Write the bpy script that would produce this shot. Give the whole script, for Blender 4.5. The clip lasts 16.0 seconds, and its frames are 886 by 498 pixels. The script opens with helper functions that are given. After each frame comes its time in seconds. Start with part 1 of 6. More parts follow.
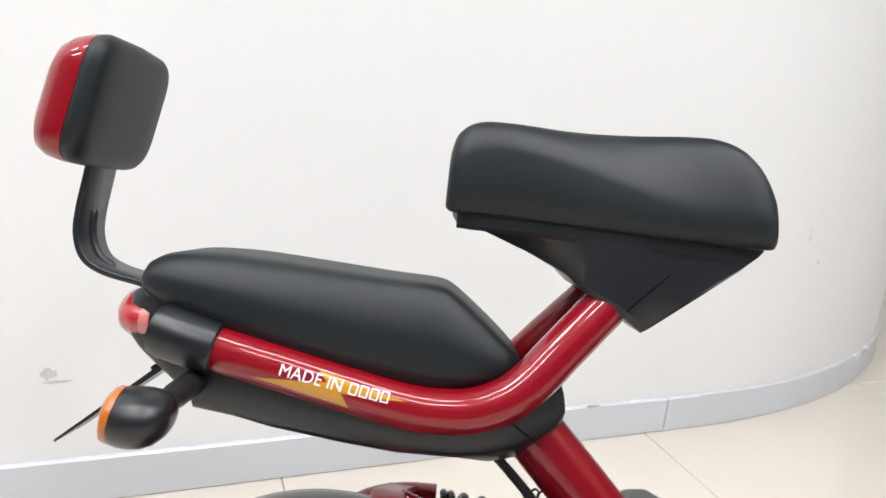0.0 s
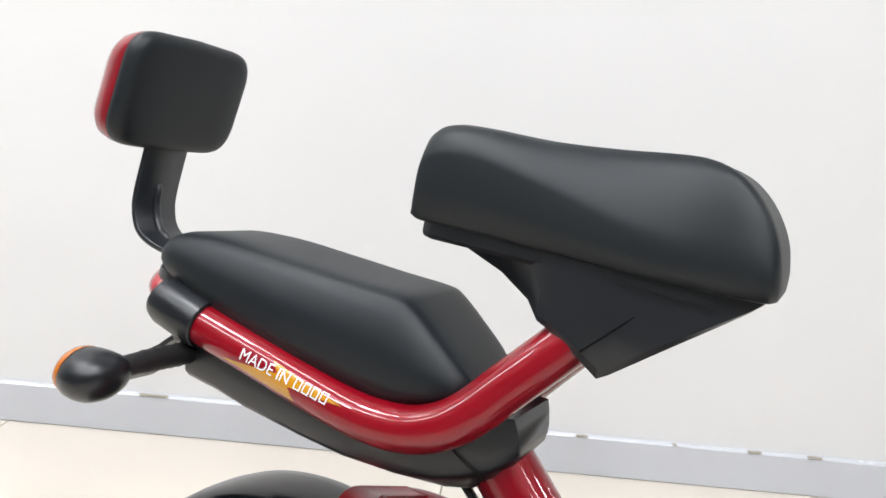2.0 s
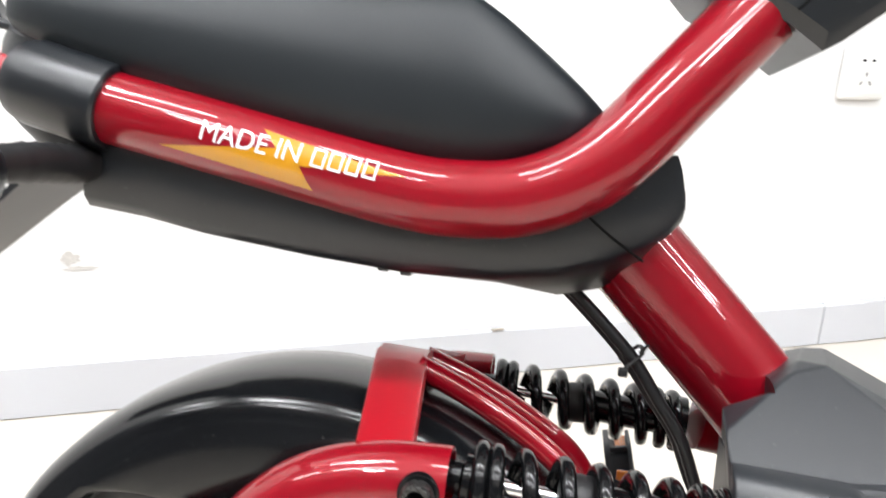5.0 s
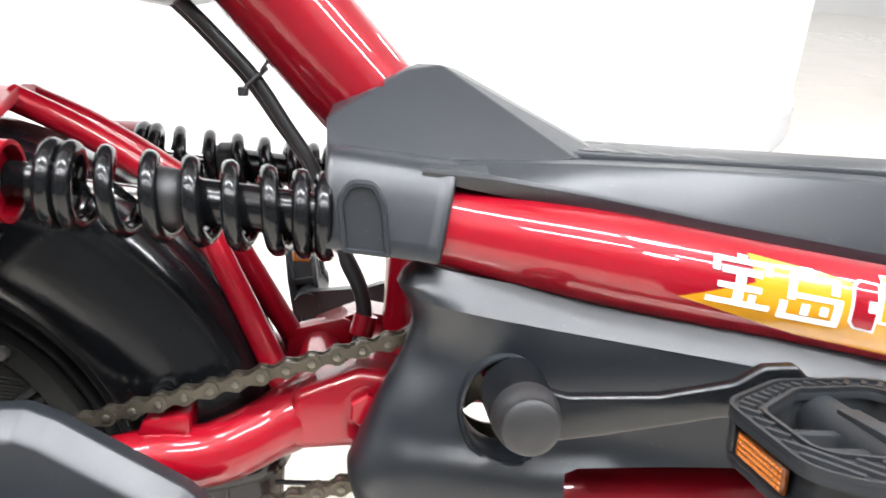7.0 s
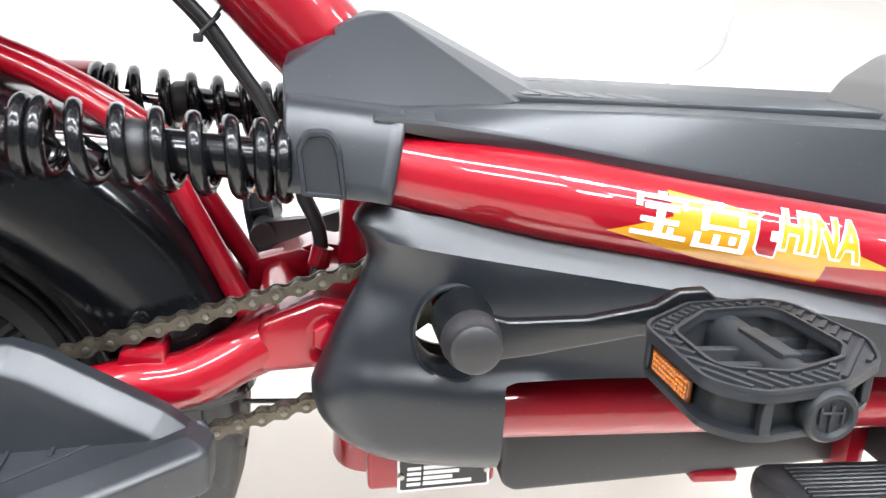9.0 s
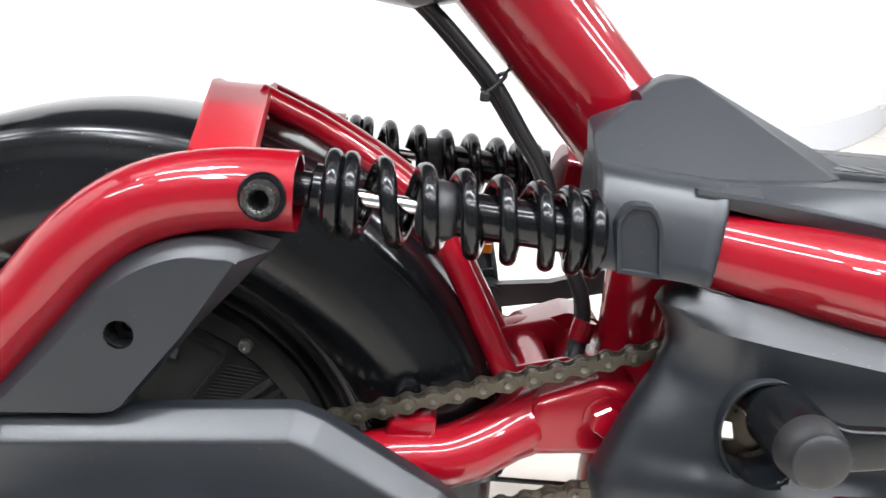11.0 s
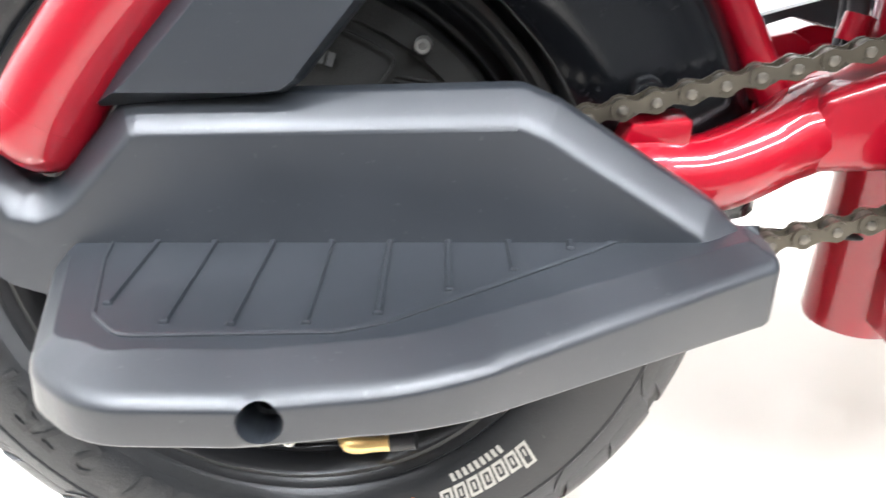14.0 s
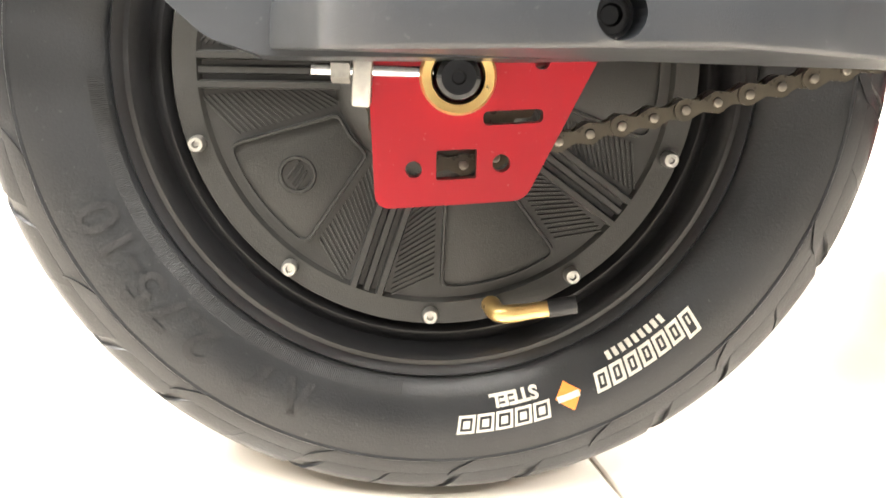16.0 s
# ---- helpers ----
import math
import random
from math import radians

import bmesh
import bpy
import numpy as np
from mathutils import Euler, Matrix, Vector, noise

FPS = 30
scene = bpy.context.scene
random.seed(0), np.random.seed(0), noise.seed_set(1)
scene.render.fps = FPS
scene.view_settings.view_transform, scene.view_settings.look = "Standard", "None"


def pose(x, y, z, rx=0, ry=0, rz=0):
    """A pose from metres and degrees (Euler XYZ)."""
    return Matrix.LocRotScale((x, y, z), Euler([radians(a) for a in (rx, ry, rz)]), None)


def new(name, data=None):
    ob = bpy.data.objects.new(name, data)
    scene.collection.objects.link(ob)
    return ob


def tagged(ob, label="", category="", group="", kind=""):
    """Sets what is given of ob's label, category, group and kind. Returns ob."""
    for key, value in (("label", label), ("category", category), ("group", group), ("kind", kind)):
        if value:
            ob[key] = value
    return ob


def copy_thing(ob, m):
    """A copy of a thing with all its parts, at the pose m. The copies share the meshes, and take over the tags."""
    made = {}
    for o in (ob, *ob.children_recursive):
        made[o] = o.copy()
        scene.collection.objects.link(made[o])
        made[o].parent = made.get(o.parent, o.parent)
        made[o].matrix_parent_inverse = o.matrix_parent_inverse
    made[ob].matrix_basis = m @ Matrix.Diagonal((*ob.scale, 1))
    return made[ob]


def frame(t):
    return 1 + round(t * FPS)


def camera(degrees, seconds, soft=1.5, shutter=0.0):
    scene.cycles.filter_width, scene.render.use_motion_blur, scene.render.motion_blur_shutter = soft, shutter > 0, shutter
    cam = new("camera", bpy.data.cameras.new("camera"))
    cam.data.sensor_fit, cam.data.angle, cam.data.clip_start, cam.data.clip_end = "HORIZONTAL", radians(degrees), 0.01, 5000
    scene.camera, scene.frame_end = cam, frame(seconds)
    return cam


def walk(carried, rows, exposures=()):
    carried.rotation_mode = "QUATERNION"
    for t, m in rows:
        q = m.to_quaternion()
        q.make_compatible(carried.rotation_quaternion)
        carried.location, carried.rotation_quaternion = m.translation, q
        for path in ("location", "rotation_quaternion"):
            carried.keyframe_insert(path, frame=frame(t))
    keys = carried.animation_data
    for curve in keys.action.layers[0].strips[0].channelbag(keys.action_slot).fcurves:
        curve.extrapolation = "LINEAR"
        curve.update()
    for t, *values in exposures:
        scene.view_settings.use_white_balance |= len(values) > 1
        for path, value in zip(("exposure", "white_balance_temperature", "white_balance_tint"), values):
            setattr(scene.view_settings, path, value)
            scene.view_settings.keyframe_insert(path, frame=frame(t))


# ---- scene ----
cam = camera(56.3, 16.0, shutter=0.3)
PATH = [
    (0.0, 0.0830, -0.6172, 0.8357, 76.16, -5.89, 2.01),
    (0.5, 0.2285, -0.5874, 0.8563, 75.59, -7.22, 11.28),
    (1.0, 0.3359, -0.5695, 0.8624, 74.01, -7.28, 19.27),
    (1.5, 0.3747, -0.5446, 0.8759, 73.37, -6.04, 25.21),
    (2.0, 0.3875, -0.4934, 0.8750, 72.79, -5.25, 27.54),
    (2.5, 0.4053, -0.3924, 0.8899, 71.34, -4.61, 29.69),
    (3.0, 0.3759, -0.3425, 0.8839, 69.50, -2.83, 32.06),
    (3.2, 0.3436, -0.3448, 0.8709, 69.11, -1.65, 32.59),
    (5.3, 0.1374, -0.3691, 0.6033, 72.36, -3.75, 5.76),
    (5.5, 0.1570, -0.3613, 0.5850, 72.16, -4.77, 3.48),
    (6.0, 0.1970, -0.3568, 0.5466, 71.46, -5.18, -0.06),
    (6.5, 0.2149, -0.3642, 0.5327, 70.28, -4.70, -2.16),
    (7.0, 0.2451, -0.3712, 0.5249, 68.09, -4.63, -4.12),
    (7.5, 0.2585, -0.3777, 0.5207, 65.39, -4.29, -5.96),
    (8.0, 0.2573, -0.3885, 0.5224, 63.08, -4.72, -7.46),
    (8.2, 0.2555, -0.3977, 0.5291, 62.08, -5.10, -8.40),
    (10.3, 0.1784, -0.3985, 0.5602, 63.53, -5.66, -3.91),
    (10.5, 0.1669, -0.3880, 0.5583, 64.12, -5.41, -2.59),
    (11.0, 0.1483, -0.3596, 0.5416, 64.86, -5.15, 0.32),
    (11.5, 0.1411, -0.3330, 0.5267, 64.87, -5.61, 2.33),
    (12.0, 0.1351, -0.3138, 0.5064, 64.67, -7.19, 4.38),
    (12.5, 0.1415, -0.3075, 0.4859, 63.40, -7.66, 5.57),
    (13.0, 0.1425, -0.3035, 0.4525, 59.79, -6.97, 4.53),
    (13.5, 0.1202, -0.3112, 0.4309, 57.56, -4.97, 3.35),
    (14.0, 0.0807, -0.3091, 0.4177, 56.10, -2.81, 2.93),
    (14.5, 0.0298, -0.3141, 0.3876, 57.97, -1.51, 3.02),
    (15.0, 0.0054, -0.3249, 0.3479, 61.88, -2.20, 2.25),
    (15.5, -0.0018, -0.3390, 0.3164, 63.92, -3.33, 0.03),
    (16.0, -0.0119, -0.3513, 0.2899, 64.97, -4.30, -1.20),
]
walk(cam, [(t, pose(*p)) for t, *p in PATH], [
    (0.0, -0.82, 6300, 10), (1.5, -0.88, 6250, 10), (3.0, -0.76, 6200, 10), (5.3, -0.22, 6300, 10), (6.5, 0.27, 6250, 10), (8.2, 0.70, 6000, 10), (10.3, 0.11, 6050, 10),
    (11.0, 0.08, 6050, 10), (12.0, 0.37, 6050, 10), (12.5, 0.72, 6400, 10), (13.0, 1.27, 6750, 10), (14.0, 0.93, 5950, 10), (14.5, 0.90, 6150, 10), (15.0, 1.33, 6850, 10), (16.0, 1.40, 6850, 10)])

from mathutils.geometry import tessellate_polygon

# ---- light ----
world = bpy.data.worlds.new("world")
scene.world = world
world.use_nodes = True
world.node_tree.nodes["Background"].inputs[0].default_value = (0.9, 0.95, 1.0, 1)
world.node_tree.nodes["Background"].inputs[1].default_value = 0.3


# ---- materials ----
def material(name, color, rough=0.5, metal=0.0, coat=0.0, grain=0.0, grain_scale=900.0, vary=0.12, vary_scale=9.0,
             rough_vary=0.08, dark=None, spec=0.5, transmission=0.0, emission=0.0, stretch=(1, 1, 1), wear=0.0):
    """A procedural surface: colour and roughness drift at a coarse scale, fine relief at a small one, light dust specks."""
    m = bpy.data.materials.new(name)
    m.use_nodes = True
    nt = m.node_tree
    b = nt.nodes["Principled BSDF"]
    co = nt.nodes.new("ShaderNodeTexCoord")
    mp = nt.nodes.new("ShaderNodeMapping")
    mp.inputs["Scale"].default_value = stretch
    nt.links.new(co.outputs["Object"], mp.inputs[0])
    coarse = nt.nodes.new("ShaderNodeTexNoise")
    coarse.inputs["Scale"].default_value = vary_scale
    coarse.inputs["Detail"].default_value = 6
    nt.links.new(mp.outputs[0], coarse.inputs["Vector"])
    ramp = nt.nodes.new("ShaderNodeMix")
    ramp.data_type = "RGBA"
    low = dark if dark else [c * (1 - vary) for c in color]
    ramp.inputs[6].default_value = (*low, 1)
    ramp.inputs[7].default_value = (*[min(1, c * (1 + vary)) for c in color], 1)
    nt.links.new(coarse.outputs["Fac"], ramp.inputs[0])
    last = ramp.outputs[2]
    if wear:
        speck = nt.nodes.new("ShaderNodeTexNoise")
        speck.inputs["Scale"].default_value = 420
        speck.inputs["Detail"].default_value = 2
        nt.links.new(mp.outputs[0], speck.inputs["Vector"])
        cut = nt.nodes.new("ShaderNodeMapRange")
        cut.inputs[1].default_value, cut.inputs[2].default_value = 0.70, 0.76
        cut.inputs[4].default_value = wear
        nt.links.new(speck.outputs["Fac"], cut.inputs[0])
        dust = nt.nodes.new("ShaderNodeMix")
        dust.data_type = "RGBA"
        dust.inputs[7].default_value = (0.45, 0.43, 0.4, 1)
        nt.links.new(cut.outputs[0], dust.inputs[0])
        nt.links.new(last, dust.inputs[6])
        last = dust.outputs[2]
    nt.links.new(last, b.inputs["Base Color"])
    rr = nt.nodes.new("ShaderNodeMapRange")
    rr.inputs[3].default_value, rr.inputs[4].default_value = max(0.02, rough - rough_vary), min(1, rough + rough_vary)
    nt.links.new(coarse.outputs["Fac"], rr.inputs[0])
    nt.links.new(rr.outputs[0], b.inputs["Roughness"])
    b.inputs["Metallic"].default_value = metal
    b.inputs["Coat Weight"].default_value = coat
    b.inputs["Coat Roughness"].default_value = 0.03
    b.inputs["Specular IOR Level"].default_value = spec
    b.inputs["Transmission Weight"].default_value = transmission
    if emission:
        b.inputs["Emission Color"].default_value = (*color, 1)
        b.inputs["Emission Strength"].default_value = emission
    if grain:
        fine = nt.nodes.new("ShaderNodeTexNoise")
        fine.inputs["Scale"].default_value = grain_scale
        fine.inputs["Detail"].default_value = 3
        nt.links.new(mp.outputs[0], fine.inputs["Vector"])
        bump = nt.nodes.new("ShaderNodeBump")
        bump.inputs["Strength"].default_value = grain
        bump.inputs["Distance"].default_value = 0.0006
        nt.links.new(fine.outputs["Fac"], bump.inputs["Height"])
        nt.links.new(bump.outputs[0], b.inputs["Normal"])
    return m


RED = material("red_lacquer", (0.214, 0.0013, 0.0080), rough=0.34, metal=0.12, coat=0.9, spec=0.15, vary=0.06, grain=0.07, grain_scale=42, rough_vary=0.04)
RED_FLAT = material("red_enamel", (0.290, 0.0040, 0.0110), rough=0.34, spec=0.35, vary=0.14, coat=0.2, grain=0.08, grain_scale=220, wear=0.10)
PLASTIC = material("black_moulded_plastic", (0.0098, 0.0120, 0.0152), rough=0.36, spec=0.6, grain=0.12, grain_scale=2600, vary=0.15, rough_vary=0.08, wear=0.06)
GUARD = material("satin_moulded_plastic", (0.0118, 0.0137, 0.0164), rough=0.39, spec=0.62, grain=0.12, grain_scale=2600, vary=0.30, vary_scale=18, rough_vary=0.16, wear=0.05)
PEDAL = material("black_pedal_plastic", (0.0100, 0.0115, 0.0135), rough=0.50, spec=0.35, grain=0.18, grain_scale=1500, vary=0.2)
PLASTIC_FINE = material("black_satin_plastic", (0.0078, 0.0095, 0.0118), rough=0.33, spec=0.55, grain=0.10, grain_scale=2200, vary=0.16, rough_vary=0.10, wear=0.04)
VINYL = material("black_vinyl", (0.0042, 0.0070, 0.0094), rough=0.47, spec=0.42, grain=0.22, grain_scale=1500, vary=0.14, rough_vary=0.06)
GLOSS = material("black_gloss_paint", (0.0042, 0.0044, 0.0050), rough=0.17, spec=0.3, coat=0.12, vary=0.2, rough_vary=0.05)
FENDER = material("black_shiny_plastic", (0.0042, 0.0046, 0.0054), rough=0.17, spec=0.4, grain=0.04, grain_scale=60, vary=0.2, rough_vary=0.05, wear=0.05)
RUBBER = material("tyre_rubber", (0.0085, 0.0092, 0.0102), spec=0.55, rough=0.33, grain=0.25, grain_scale=900, vary=0.6, vary_scale=15, rough_vary=0.14, wear=0.06)
SOFT_RUBBER = material("black_rubber", (0.010, 0.010, 0.0108), rough=0.5, grain=0.1, vary=0.15)
TREAD = material("dusty_tread_rubber", (0.115, 0.105, 0.088), rough=0.7, dark=(0.022, 0.022, 0.022), grain=0.3, grain_scale=700, vary=0.3, vary_scale=60)
MOTOR = material("dark_cast_hub", (0.0245, 0.0242, 0.0224), rough=0.42, spec=0.3, metal=0.0, grain=0.25, grain_scale=1400, vary=0.2, vary_scale=30)
CRANK = material("black_crank_paint", (0.005, 0.0056, 0.0064), rough=0.20, grain=0.05, grain_scale=1200, vary=0.2, spec=0.5)
# lighter copy of the tyre rubber: light on moulded relief put into colour
RAISED = material("lit_relief_rubber", (0.0130, 0.0133, 0.0137), spec=0.4, rough=0.42, grain=0.25, grain_scale=900, vary=0.45, vary_scale=90)
BOLT = material("dull_bolt_steel", (0.075, 0.075, 0.073), rough=0.28, metal=0.8, grain=0.25, grain_scale=1500, vary=0.5, vary_scale=500)
RIM = material("black_rim_paint", (0.0090, 0.0090, 0.0095), rough=0.30, spec=0.35, grain=0.04, vary=0.2, coat=0.0)
CHROME = material("chrome", (0.80, 0.80, 0.80), rough=0.08, metal=1.0, vary=0.05, rough_vary=0.03)
STEEL = material("zinc_steel", (0.40, 0.39, 0.36), rough=0.38, metal=0.9, grain=0.2, vary=0.35, vary_scale=260)
CHAIN = material("oiled_chain_steel", (0.070, 0.060, 0.044), rough=0.30, metal=0.6, grain=0.1, vary=0.35, vary_scale=160, rough_vary=0.12)
PIN = material("chain_pin_steel", (0.17, 0.155, 0.13), rough=0.32, metal=0.85, vary=0.3, vary_scale=200)
BRASS = material("brass", (0.72, 0.50, 0.20), rough=0.30, metal=0.85, grain=0.08, vary=0.15, vary_scale=120)
AMBER = material("amber_plastic", (0.42, 0.115, 0.006), rough=0.18, coat=0.5, grain=0.5, grain_scale=700, vary=0.1)
REFLECTOR = material("amber_reflector", (0.12, 0.032, 0.003), rough=0.3, coat=0.4, grain=0.6, grain_scale=500, vary=0.2, vary_scale=300)
LENS = material("red_lens", (0.36, 0.012, 0.022), rough=0.12, coat=0.6, vary=0.1)
CLEAR = material("clear_lens_rim", (0.50, 0.16, 0.16), rough=0.12, vary=0.2, vary_scale=120, coat=0.6)
YELLOW = material("yellow_film", (0.47, 0.215, 0.007), rough=0.22, coat=0.6, vary=0.04)
WHITE = material("white_film", (0.78, 0.78, 0.78), rough=0.25, coat=0.5, vary=0.03)
TYRE_PRINT = material("cream_tyre_print", (0.44, 0.42, 0.37), rough=0.5, vary=0.35, vary_scale=260)
ORANGE = material("orange_tyre_print", (0.70, 0.20, 0.03), rough=0.5, vary=0.25, vary_scale=260)
GREY_PRINT = material("grey_print", (0.085, 0.085, 0.082), rough=0.5, vary=0.3, vary_scale=300)
BATTERY = material("dark_grey_case", (0.0130, 0.0142, 0.0155), rough=0.42, grain=0.15, grain_scale=1800, vary=0.35, vary_scale=24, rough_vary=0.12, wear=0.06)
INK = material("black_label_film", (0.01, 0.01, 0.011), rough=0.3, vary=0.1)
WALLPAINT = material("white_wall_paint", (0.745, 0.742, 0.735), rough=0.6, grain=0.06, grain_scale=120, vary=0.022, vary_scale=1.2)
SKIRT = material("pale_grey_skirting", (0.57, 0.585, 0.62), rough=0.25, vary=0.04, vary_scale=4, coat=0.2)
TILE = material("cream_polished_tile", (0.625, 0.575, 0.505), rough=0.12, vary=0.05, vary_scale=5, rough_vary=0.03, coat=0.15)
GROUT = material("grey_grout", (0.33, 0.30, 0.25), rough=0.8, vary=0.2, vary_scale=40)
SMUDGE = material("grey_scuff", (0.56, 0.54, 0.51), rough=0.7, vary=0.25, vary_scale=150)
CEILING = material("pale_ceiling", (0.55, 0.55, 0.55), rough=0.8, vary=0.02)
FIXTURE = material("white_fixture", (0.8, 0.8, 0.8), rough=0.4)
TUBELIGHT = material("lamp_diffuser", (0.98, 0.99, 1.0), rough=0.4, emission=9.0)
SOCKET = material("white_socket_plastic", (0.80, 0.80, 0.78), rough=0.3, vary=0.02)
DARKHOLE = material("dark_slot", (0.003, 0.003, 0.003), spec=0.1, rough=0.7)
# for unseen walls only: a low grey that cuts fill and darkens reflections
ROOM = material("unseen_wall_grey", (0.155, 0.158, 0.165), rough=0.7, vary=0.05, vary_scale=1.0)
GREY_COVER = material("grey_cover_plastic", (0.060, 0.057, 0.053), rough=0.4, grain=0.1, grain_scale=1500)


# ---- mesh helpers ----
def part(name, bm, mat, parent=None, label="", angle=38.0, flat=False):
    """Links a bmesh as one mesh object, under a thing or a part; edges sharper than the angle stay crisp."""
    bmesh.ops.recalc_face_normals(bm, faces=bm.faces)
    limit = radians(angle)
    for f in bm.faces:
        f.smooth = True
    for e in bm.edges:
        if len(e.link_faces) == 2 and e.calc_face_angle(0) > limit:
            e.smooth = False
    me = bpy.data.meshes.new(name)
    bm.to_mesh(me)
    bm.free()
    me.materials.append(mat)
    ob = new(name, me)
    if flat:
        wn = ob.modifiers.new("flat_faces", "WEIGHTED_NORMAL")
        wn.keep_sharp, wn.weight = True, 80
    if parent:
        ob.parent = parent
    if label:
        tagged(ob, label)
    return ob


def spline(points, per=6):
    """A smooth curve through the points."""
    p = [Vector(q) for q in points]
    p = [p[0] * 2 - p[1]] + p + [p[-1] * 2 - p[-2]]
    out = []
    for i in range(1, len(p) - 2):
        for k in range(per):
            t = k / per
            a, b, c, d = p[i - 1], p[i], p[i + 1], p[i + 2]
            out.append(0.5 * (2 * b + (c - a) * t + (2 * a - 5 * b + 4 * c - d) * t ** 2 + (3 * b - a - 3 * c + d) * t ** 3))
    return out + [p[-2]]


def frames(path):
    """Tangent and two side directions along a path, without twist."""
    out, side = [], None
    for i, p in enumerate(path):
        t = (path[min(i + 1, len(path) - 1)] - path[max(i - 1, 0)]).normalized()
        if side is None:
            side = t.cross(Vector((0, 1, 0)) if abs(t.y) < 0.9 else Vector((1, 0, 0))).normalized()
        side = (side - t * side.dot(t)).normalized()
        out.append((t, side, t.cross(side)))
    return out


def skin(bm, rings, cap=True, closed=False):
    """Joins rings of equal length with faces."""
    vs = [[bm.verts.new(p) for p in ring] for ring in rings]
    n = len(vs[0])
    for i in range(len(vs) - (0 if closed else 1)):
        a, b = vs[i], vs[(i + 1) % len(vs)]
        for k in range(n):
            bm.faces.new((a[k], a[(k + 1) % n], b[(k + 1) % n], b[k]))
    if cap and not closed:
        bm.faces.new(vs[0])
        bm.faces.new(vs[-1][::-1])
    return bm


def sweep(path, radius, n=16, bm=None, cap=True, oval=1.0):
    """A round bar along a path; radius is one number or one for each point."""
    bm = bm or bmesh.new()
    path = [Vector(p) for p in path]
    rad = radius if isinstance(radius, (list, tuple)) else [radius] * len(path)
    rings = []
    for (t, s, u), p, r in zip(frames(path), path, rad):
        rings.append([p + s * (r * math.cos(2 * math.pi * k / n)) + u * (r * oval * math.sin(2 * math.pi * k / n)) for k in range(n)])
    return skin(bm, rings, cap)


def hollow(path, radius, wall=0.0022, n=20):
    """A tube whose last end is open."""
    path = [Vector(p) for p in path]
    fr = frames(path)
    def ring(p, f, r):
        return [p + f[1] * (r * math.cos(2 * math.pi * k / n)) + f[2] * (r * math.sin(2 * math.pi * k / n)) for k in range(n)]
    rings = [ring(p, f, radius) for p, f in zip(path, fr)]
    rings += [ring(p, f, radius - wall) for p, f in list(zip(path, fr))[:-4:-1]]
    return skin(bmesh.new(), rings)


def lathe(profile, centre, n=64, bm=None, start=0.0, stop=360.0):
    """Turns a profile of (radius, y) about the y axis through centre."""
    bm = bm or bmesh.new()
    full = stop - start >= 360
    count = n if full else n + 1
    rings = []
    for i in range(count):
        a = radians(start + (stop - start) * i / n)
        rings.append([(centre[0] + r * math.cos(a), centre[1] + y, centre[2] + r * math.sin(a)) for r, y in profile])
    vs = [[bm.verts.new(p) for p in ring] for ring in rings]
    for i in range(n):
        a, b = vs[i], vs[(i + 1) % count]
        for k in range(len(profile) - 1):
            bm.faces.new((a[k], a[k + 1], b[k + 1], b[k]))
    bmesh.ops.remove_doubles(bm, verts=bm.verts, dist=1e-6)
    return bm


def rounded(poly, r, seg=4):
    """A closed outline with its corners rounded; r is one number or one for each corner."""
    out, n = [], len(poly)
    for i in range(n):
        p, a, b = Vector(poly[i]), Vector(poly[i - 1]), Vector(poly[(i + 1) % n])
        ri = r[i] if isinstance(r, (list, tuple)) else r
        da, db = a - p, b - p
        ang = da.angle(db, math.pi)
        cut = min(ri / max(math.tan(ang / 2), 0.05), da.length * 0.45, db.length * 0.45)
        s, e = p + da.normalized() * cut, p + db.normalized() * cut
        if cut < 1e-5 or ang > 3.1:
            out.append(p)
            continue
        for k in range(seg + 1):
            t = k / seg
            out.append(s * (1 - t) ** 2 + p * 2 * t * (1 - t) + e * t * t)
    return [(q.x, q.y) for q in out]


def lift(p, axis, d):
    return {"y": (p[0], d, p[1]), "z": (p[0], p[1], d), "x": (d, p[0], p[1])}[axis]


def prism(poly, d0, d1, axis="y", bevel=0.0, seg=2, holes=(), bm=None):
    """A plate: an outline (with holes) drawn out along an axis; d1 is the side that gets the bevel."""
    out = bmesh.new()
    loops = [poly, *holes]
    edges = []
    for lp in loops:
        vs = [out.verts.new(lift(p, axis, d0)) for p in lp]
        edges += [out.edges.new((vs[i], vs[(i + 1) % len(vs)])) for i in range(len(vs))]
    if holes:
        bmesh.ops.triangle_fill(out, use_beauty=True, use_dissolve=False, edges=edges)
    else:
        out.faces.new(list(out.verts))
    ext = bmesh.ops.extrude_face_region(out, geom=list(out.faces))
    moved = [g for g in ext["geom"] if isinstance(g, bmesh.types.BMVert)]
    step = Vector(lift((0, 0), axis, d1 - d0))
    for v in moved:
        v.co += step
    bmesh.ops.recalc_face_normals(out, faces=out.faces)
    if bevel:
        top = set(moved)
        rim = [e for e in out.edges if e.verts[0] in top and e.verts[1] in top and len(e.link_faces) == 2 and e.calc_face_angle(0) > 0.6]
        bmesh.ops.bevel(out, geom=rim, offset=bevel, segments=seg, profile=0.5, affect="EDGES", clamp_overlap=True)
    if bm is None:
        return out
    me = bpy.data.meshes.new("join")
    out.to_mesh(me)
    out.free()
    bm.from_mesh(me)
    bpy.data.meshes.remove(me)
    return bm


